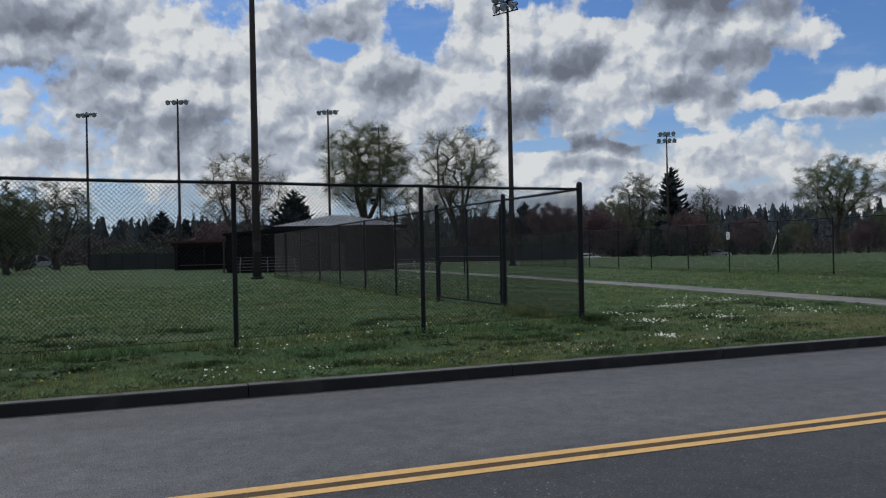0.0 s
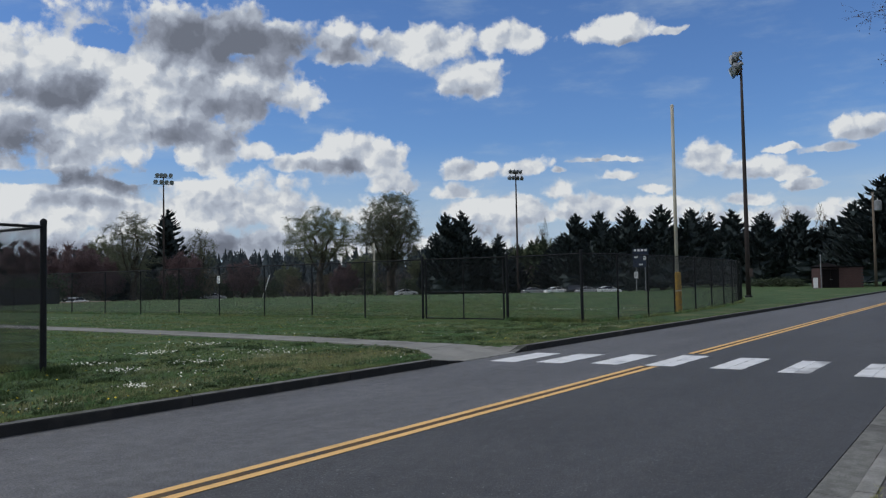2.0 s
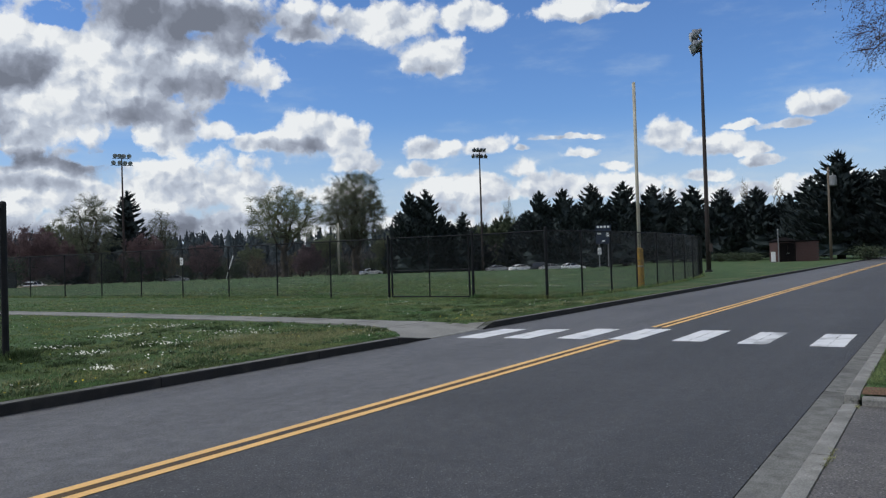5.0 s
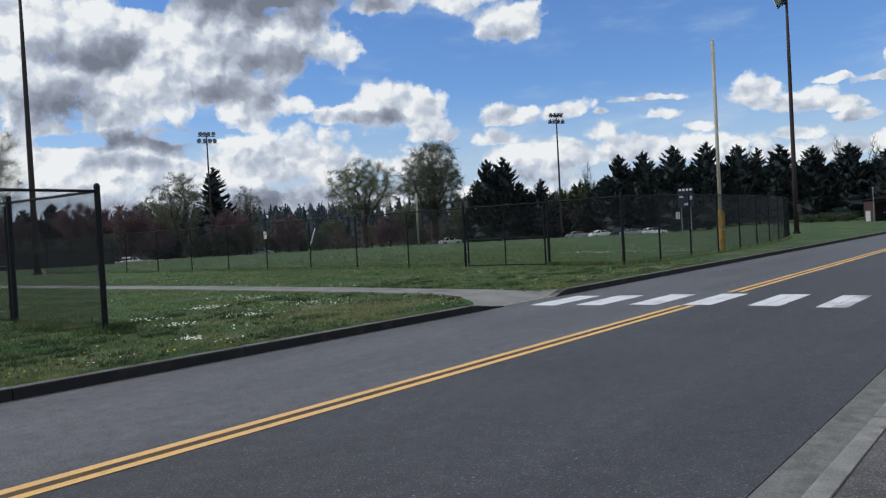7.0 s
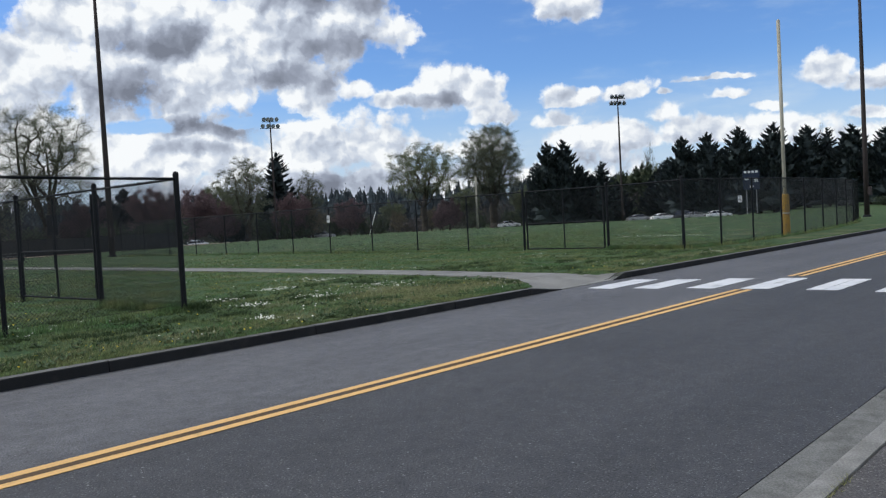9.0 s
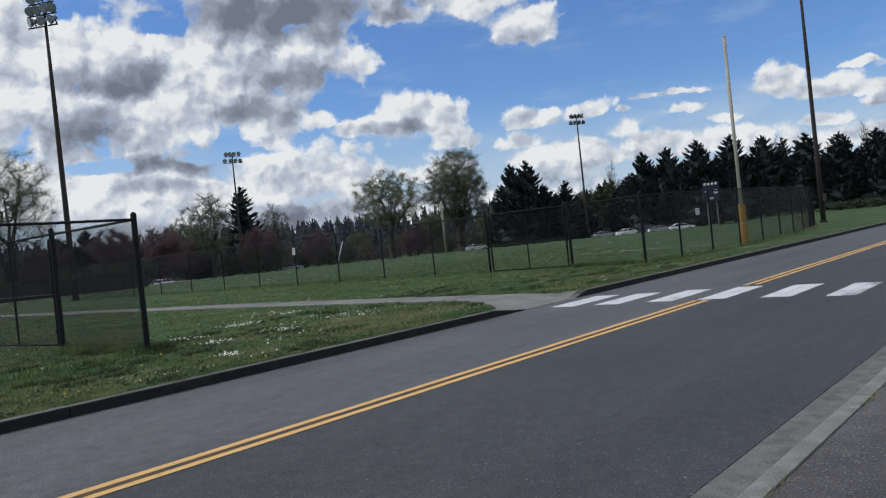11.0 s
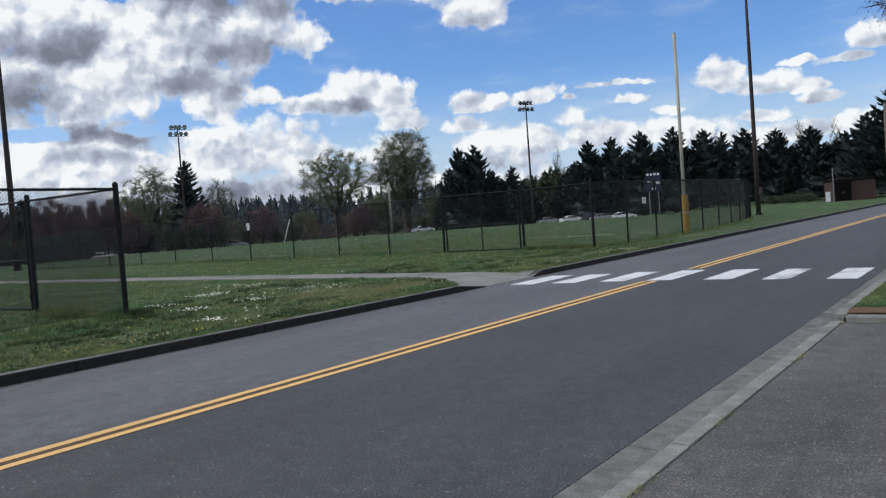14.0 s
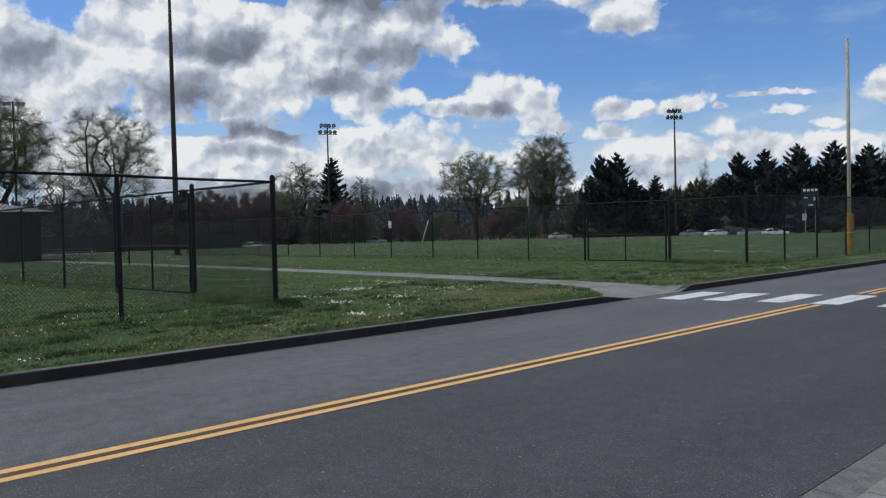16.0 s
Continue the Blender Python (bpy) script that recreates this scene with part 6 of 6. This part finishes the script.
def far_woods():
    """A distant belt of firs along the horizon."""
    rg = random.Random(8)
    s = Shape()
    for _ in range(1400):
        a = radians(rg.uniform(-30, 104))
        d = rg.uniform(260, 430)
        x, y = d * math.sin(a), d * math.cos(a)
        h = rg.uniform(0.039, 0.054) * d + 1.0
        r = h * rg.uniform(0.20, 0.30)
        i = len(s.v)
        s.v += [(x + r * 0.85 * math.cos(k * 1.05), y + r * 0.85 * math.sin(k * 1.05), -0.1 - fall(x, y)) for k in range(6)] + [(x, y, h * 0.92)]
        s.f += [(i + k, i + (k + 1) % 6, i + 6) for k in range(6)]
        for k in range(60):
            z = h * (1 - math.sqrt(rg.random()))
            b = rg.uniform(0, 6.28)
            q = r * (1 - z / h) ** 0.8 * rg.uniform(0.2, 1)
            p = Vector((x + q * math.cos(b), y + q * math.sin(b), z))
            w = r * rg.uniform(0.25, 0.5) * (1.15 - z / h)
            c, e = math.cos(b + 1.57) * w, math.sin(b + 1.57) * w
            i = len(s.v)
            s.v += [(p.x - c, p.y - e, p.z - 0.3), (p.x + c, p.y + e, p.z - 0.3), (p.x + math.cos(b) * w, p.y + math.sin(b) * w, p.z - 0.5), (p.x, p.y, p.z + w * 1.5)]
            s.f += [(i, i + 1, i + 3), (i + 1, i + 2, i + 3), (i + 2, i, i + 3)]
    tagged(part("far_woods", s, NEEDLE_FAR), "distant belt of dark firs along the horizon, haze put into their colour", "woods", kind="stuff")


def thicket():
    """Leafless undergrowth and hedges that close the view behind the field's edge trees."""
    rg = random.Random(18)
    s = Shape()
    for _ in range(1500):
        a = radians(rg.uniform(-14, 76))
        d = rg.uniform(180, 225) if a > 0.45 else rg.uniform(132, 170)
        x, y = d * math.sin(a), d * math.cos(a)
        low = fall(x, y)
        h = rg.uniform(2.0, 6.5) * (0.75 + 0.5 * noise.noise((math.degrees(a) * 0.12, 0, 5)))
        for k in range(46):
            u = rg.random()
            p = Vector((x + rg.gauss(0, 1.0), y + rg.gauss(0, 1.0), (h + low) * u - low))
            dd = Vector((rg.uniform(-1, 1), rg.uniform(-1, 1), rg.uniform(0.2, 1.4))).normalized() * rg.uniform(0.5, 1.2)
            sd = dd.cross(Vector((rg.uniform(-1, 1), rg.uniform(-1, 1), rg.uniform(-1, 1)))).normalized() * rg.uniform(0.05, 0.16)
            i = len(s.v)
            s.v += [tuple(p + sd), tuple(p - sd), tuple(p + dd)]
            s.f.append((i, i + 1, i + 2))
    tagged(part("undergrowth", s, THICKET), "purple-brown leafless undergrowth behind the field's edge", "undergrowth", kind="stuff")


far_woods()
thicket()


def verge_tree():
    """A young street tree on the verge, its outer twigs reaching over the road."""
    t = deciduous(101, 10.5, 4.3, 2.2, BUD_DARK, "young street tree with small dark buds on the verge", tips=1200, twigs=8, droop=0.2, leaf=0.019, leaves=7, wire=0.0028, thick=0.4, reach=0.045, name="street_tree")
    place(t, 16.6, -1.85, 15, first=True)


verge_tree()


# ---- lawn detail ----
def scatter(name, label, count, area, make, mat, seed, category):
    rg = random.Random(seed)
    s = Shape()
    for _ in range(count):
        q = area(rg)
        if q:
            make(s, rg, *q)
    return tagged(part(name, s, mat), label, category, kind="stuff")


def on_path(x, y):
    if y < 8.73:
        return True
    e = path_edges(y)
    return bool(e) and e[0] - 0.03 < x < e[1] + 0.03


def lawn(rg):
    u = rg.random() ** 1.9
    y = 8.78 + 34 * u
    x = rg.uniform(-4 - 0.2 * y, 14 + 1.5 * y)
    thin = (x - 12 - 0.9 * y) / (2 + 0.6 * y)
    return None if on_path(x, y) or rg.random() < thin or (y > 28 and rg.random() < (y - 28) / 15) else (x, y)


def tuft(s, rg, x, y):
    k = 0.5 + noise.noise((x * 0.8, y * 0.8, 1.0))
    if k < 0.15 * rg.random():
        return
    h0 = 0.024 + 0.028 * max(0, k)
    z = lawn_height(x, y) - 0.005
    for _ in range(4):
        a, h = rg.uniform(0, 6.28), h0 * rg.uniform(0.5, 1.3)
        px, py = x + rg.uniform(-0.05, 0.05), y + rg.uniform(-0.05, 0.05)
        w = 0.006 + 0.0005 * (y - 8)
        c, e = math.cos(a) * w, math.sin(a) * w
        l1, l2 = rg.uniform(-0.6, 0.6) * h, rg.uniform(-0.6, 0.6) * h
        i = len(s.v)
        s.v += [(px - c, py - e, z), (px + c, py + e, z), (px + l1, py + l2, z + h)]
        s.f.append((i, i + 1, i + 2))


scatter("grass_blades", "short uneven blades of lawn grass", 150000, lawn, tuft, BLADE, 5, "grass")


def edge(rg):
    x = rg.uniform(-12, 60)
    if RAMP_A - 1.05 < x < RAMP_B + 0.45:
        return None
    return x, FAR_KERB + 0.155 + abs(rg.gauss(0, 0.05))


def edge_tuft(s, rg, x, y):
    for _ in range(4):
        a, h = rg.uniform(0, 6.28), rg.uniform(0.03, 0.09)
        c, e = math.cos(a) * 0.006, math.sin(a) * 0.006
        i = len(s.v)
        z = LAWN - 0.01
        s.v += [(x - c, y - e, z), (x + c, y + e, z), (x + rg.uniform(-0.04, 0.04), y + rg.uniform(-0.07, 0.02), z + h)]
        s.f.append((i, i + 1, i + 2))


scatter("kerb_grass", "grass growing over the back of the kerb", 5000, edge, edge_tuft, BLADE, 6, "grass")


def post_foot(rg):
    return 7.62 + abs(rg.gauss(0, 0.16)), 12.86 + rg.gauss(0, 0.09)


def dark_tuft(s, rg, x, y):
    z = lawn_height(x, y) - 0.01
    for _ in range(5):
        a, h = rg.uniform(0, 6.28), rg.uniform(0.07, 0.20)
        c, e = math.cos(a) * 0.012, math.sin(a) * 0.012
        i = len(s.v)
        s.v += [(x - c, y - e, z), (x + c, y + e, z), (x + rg.uniform(-0.12, 0.12), y + rg.uniform(-0.1, 0.1), z + h)]
        s.f.append((i, i + 1, i + 2))


scatter("post_foot_weeds", "dark rank weeds at the foot of the fence corner post", 220, post_foot, dark_tuft, WEED, 8, "weeds")


def fence_line(rg):
    segs = [front, side, side2, cross, corner, along]
    p = rg.choice(segs)
    i = rg.randrange(len(p) - 1)
    q = Vector(p[i]).lerp(Vector(p[i + 1]), rg.random())
    return q.x + rg.gauss(0, 0.07), q.y + rg.gauss(0, 0.09)


def tall_tuft(s, rg, x, y):
    z = lawn_height(x, y) - 0.01
    for _ in range(4):
        a, h = rg.uniform(0, 6.28), rg.uniform(0.06, 0.22)
        c, e = math.cos(a) * 0.009, math.sin(a) * 0.009
        i = len(s.v)
        s.v += [(x - c, y - e, z), (x + c, y + e, z), (x + rg.uniform(-0.1, 0.1), y + rg.uniform(-0.1, 0.1), z + h)]
        s.f.append((i, i + 1, i + 2))


scatter("fence_line_grass", "longer unmown grass along the fence lines", 7000, fence_line, tall_tuft, BLADE, 7, "grass")


def meadow(rg):
    y = 9.2 + 75 * rg.random() ** 1.7
    x = rg.uniform(-6 - 0.2 * y, 16 + 1.6 * y)
    k = noise.noise((x * 0.35, y * 0.35, 9.0)) + 0.5 * noise.noise((x * 1.1, y * 1.1, 4.0))
    if on_path(x, y) or k < 0.14 + 0.32 * rg.random():
        return None
    if x > 25.5 and y < 10.5:
        return None
    return x, y


def daisy(s, rg, x, y):
    z = lawn_height(x, y) + rg.uniform(0.03, 0.06)
    r = rg.uniform(0.009, 0.015) * (1 + 0.014 * y)
    tx, ty = rg.uniform(-0.4, 0.4), rg.uniform(-0.7, 0.1)
    i = len(s.v)
    for k in range(6):
        a = k * 1.047
        c, e = r * math.cos(a), r * math.sin(a)
        s.v.append((x + c, y + e, z + c * tx - e * ty * 1.0))
    s.v.append((x, y, z - 0.008))
    s.f += [(i + k, i + (k + 1) % 6, i + 6) for k in range(6)]


scatter("daisies", "scattered small white daisies in the lawn", 12500, meadow, daisy, PETAL, 12, "flowers")


def yellow_patch(rg):
    x, y = rg.uniform(-3, 26), 9.0 + 16 * rg.random() ** 1.5
    k = noise.noise((x * 0.5, y * 0.5, 21.0))
    return None if on_path(x, y) or k < 0.1 else (x, y)


scatter("dandelions", "a few yellow dandelions in the lawn", 900, yellow_patch, daisy, DANDELION, 14, "flowers")


# middle of each dense clump, its spread along and across the slope, and its share
CLUMPS = [(11.1, 15.0, 0.55, 0.12, 5), (8.6, 12.3, 0.35, 0.10, 5), (9.0, 13.9, 0.40, 0.10, 4), (10.1, 12.3, 0.45, 0.14, 5), (7.3, 10.1, 0.25, 0.08, 3), (12.6, 12.6, 0.9, 0.4, 6), (13.4, 15.9, 0.5, 0.2, 3), (37.4, 19.8, 0.8, 1.1, 7), (36.4, 16.4, 0.8, 1.0, 7), (17.0, 17.0, 0.6, 0.8, 2)]
PICK = [q for q in CLUMPS for _ in range(q[4])]


def clump(rg):
    x, y, a, b, _ = rg.choice(PICK)
    q = (x + rg.gauss(0, a * 0.5), y + rg.gauss(0, b * 1.6))
    return None if on_path(*q) else q


scatter("daisy_clumps", "dense clumps of white daisies beside the fences", 800, clump, daisy, PETAL, 15, "flowers")


def verge_area(rg):
    return 9.0 + 9 * rg.random() ** 1.3 + 0.55 * (rg.random() < 0.93), NEAR_BACK - 0.03 - 2.5 * rg.random() ** 1.3


def verge_tuft(s, rg, x, y):
    for _ in range(4):
        a, h = rg.uniform(0, 6.28), rg.uniform(0.015, 0.045)
        c, e = math.cos(a) * 0.005, math.sin(a) * 0.005
        i = len(s.v)
        px, py, z = x + rg.uniform(-0.03, 0.03), y + rg.uniform(-0.03, 0.03), 0.115 + min(0.06, 0.03 * (NEAR_BACK - y))
        s.v += [(px - c, py - e, z), (px + c, py + e, z), (px + rg.uniform(-0.05, 0.05), py + rg.uniform(-0.05, 0.05), z + h)]
        s.f.append((i, i + 1, i + 2))


scatter("verge_grass", "short grass on the verge", 7000, verge_area, verge_tuft, BLADE, 16, "grass")


def apron_area(rg):
    x, y = rg.uniform(-4, 8.6), NEAR_BACK - 0.03 - 3.2 * rg.random() ** 1.6
    return (x, y) if noise.noise((x * 0.9, y * 1.4, 3.0)) > -0.25 + 0.5 * rg.random() else None


def pebble(s, rg, x, y):
    r = rg.uniform(0.002, 0.008)
    i = len(s.v)
    z = 0.034
    s.v += [(x - r, y - r * 0.7, z), (x + r, y - r * 0.5, z), (x + r * 0.4, y + r, z), (x + rg.uniform(-0.3, 0.3) * r, y, z + r * 1.1)]
    s.f += [(i, i + 1, i + 3), (i + 1, i + 2, i + 3), (i + 2, i, i + 3)]


scatter("gravel", "loose pale gravel on the asphalt apron", 6500, apron_area, pebble, PATHWAY, 17, "gravel")


def crack_area(rg):
    return rg.uniform(-6, 8.7), NEAR_BACK - 0.005 + rg.gauss(0, 0.012)


def weed(s, rg, x, y):
    if noise.noise((x * 1.3, 0, 2)) < 0.12:
        return
    for _ in range(3):
        a, h = rg.uniform(0, 6.28), rg.uniform(0.01, 0.035)
        c, e = math.cos(a) * 0.004, math.sin(a) * 0.004
        i = len(s.v)
        s.v += [(x - c, y - e, 0.036), (x + c, y + e, 0.036), (x + rg.uniform(-0.03, 0.03), y + rg.uniform(-0.03, 0.03), 0.036 + h)]
        s.f.append((i, i + 1, i + 2))


scatter("joint_weeds", "withered weeds in the joint behind the low kerb", 900, crack_area, weed, STRAW, 18, "weeds")


def weed_area(rg):
    y = 8.85 + 7.5 * rg.random() ** 1.6
    x = rg.uniform(-5, 26)
    k = noise.noise((x * 0.9, y * 0.9, 31.0))
    return None if on_path(x, y) or k < -0.1 else (x, y)


def rosette(s, rg, x, y):
    z = lawn_height(x, y) + 0.006
    n = rg.randint(4, 7)
    size = rg.uniform(0.05, 0.13)
    for k in range(n):
        a = 6.28 * (k + rg.uniform(-0.3, 0.3)) / n
        c, e = math.cos(a), math.sin(a)
        L, w, h = size * rg.uniform(0.7, 1.2), size * rg.uniform(0.16, 0.26), size * rg.uniform(0.15, 0.6)
        i = len(s.v)
        s.v += [(x, y, z), (x + c * L * 0.55 - e * w, y + e * L * 0.55 + c * w, z + h), (x + c * L, y + e * L, z + h * 0.5), (x + c * L * 0.55 + e * w, y + e * L * 0.55 - c * w, z + h)]
        s.f.append((i, i + 1, i + 2, i + 3))


scatter("broadleaf_weeds", "dark broadleaf weeds in the lawn near the kerb", 2400, weed_area, rosette, WEED, 22, "weeds")


def dry_area(rg):
    cx, cy, sx, sy = rg.choice(((12.2, 10.3, 0.9, 0.35), (10.2, 9.8, 1.2, 0.3), (11.6, 11.3, 1.0, 0.4), (21.0, 9.6, 1.8, 0.3), (5.5, 9.6, 1.5, 0.3)))
    x, y = cx + rg.gauss(0, sx), cy + rg.gauss(0, sy)
    return None if y < 8.85 or on_path(x, y) else (x, y)


def rank_area(rg):
    u = rg.random()
    c = random.Random(900 + int(u * 130))
    y = 8.95 + 6.5 * c.random() ** 1.4
    x = c.uniform(-6, 24)
    q = (x + rg.gauss(0, 0.16), y + rg.gauss(0, 0.07))
    return None if on_path(*q) or q[1] < 8.8 else q


def rank_tuft(s, rg, x, y):
    z = lawn_height(x, y) - 0.01
    for _ in range(4):
        a, h = rg.uniform(0, 6.28), rg.uniform(0.04, 0.10)
        c, e = math.cos(a) * 0.010, math.sin(a) * 0.010
        i = len(s.v)
        s.v += [(x - c, y - e, z), (x + c, y + e, z), (x + rg.uniform(-0.07, 0.07), y + rg.uniform(-0.07, 0.07), z + h)]
        s.f.append((i, i + 1, i + 2))


scatter("rank_grass", "dark rank clumps of grass in the lawn near the kerb", 9000, rank_area, rank_tuft, WEED, 24, "grass")


scatter("dry_grass", "thin dry straw-coloured grass near the kerb", 5200, dry_area, edge_tuft, STRAW, 23, "grass")
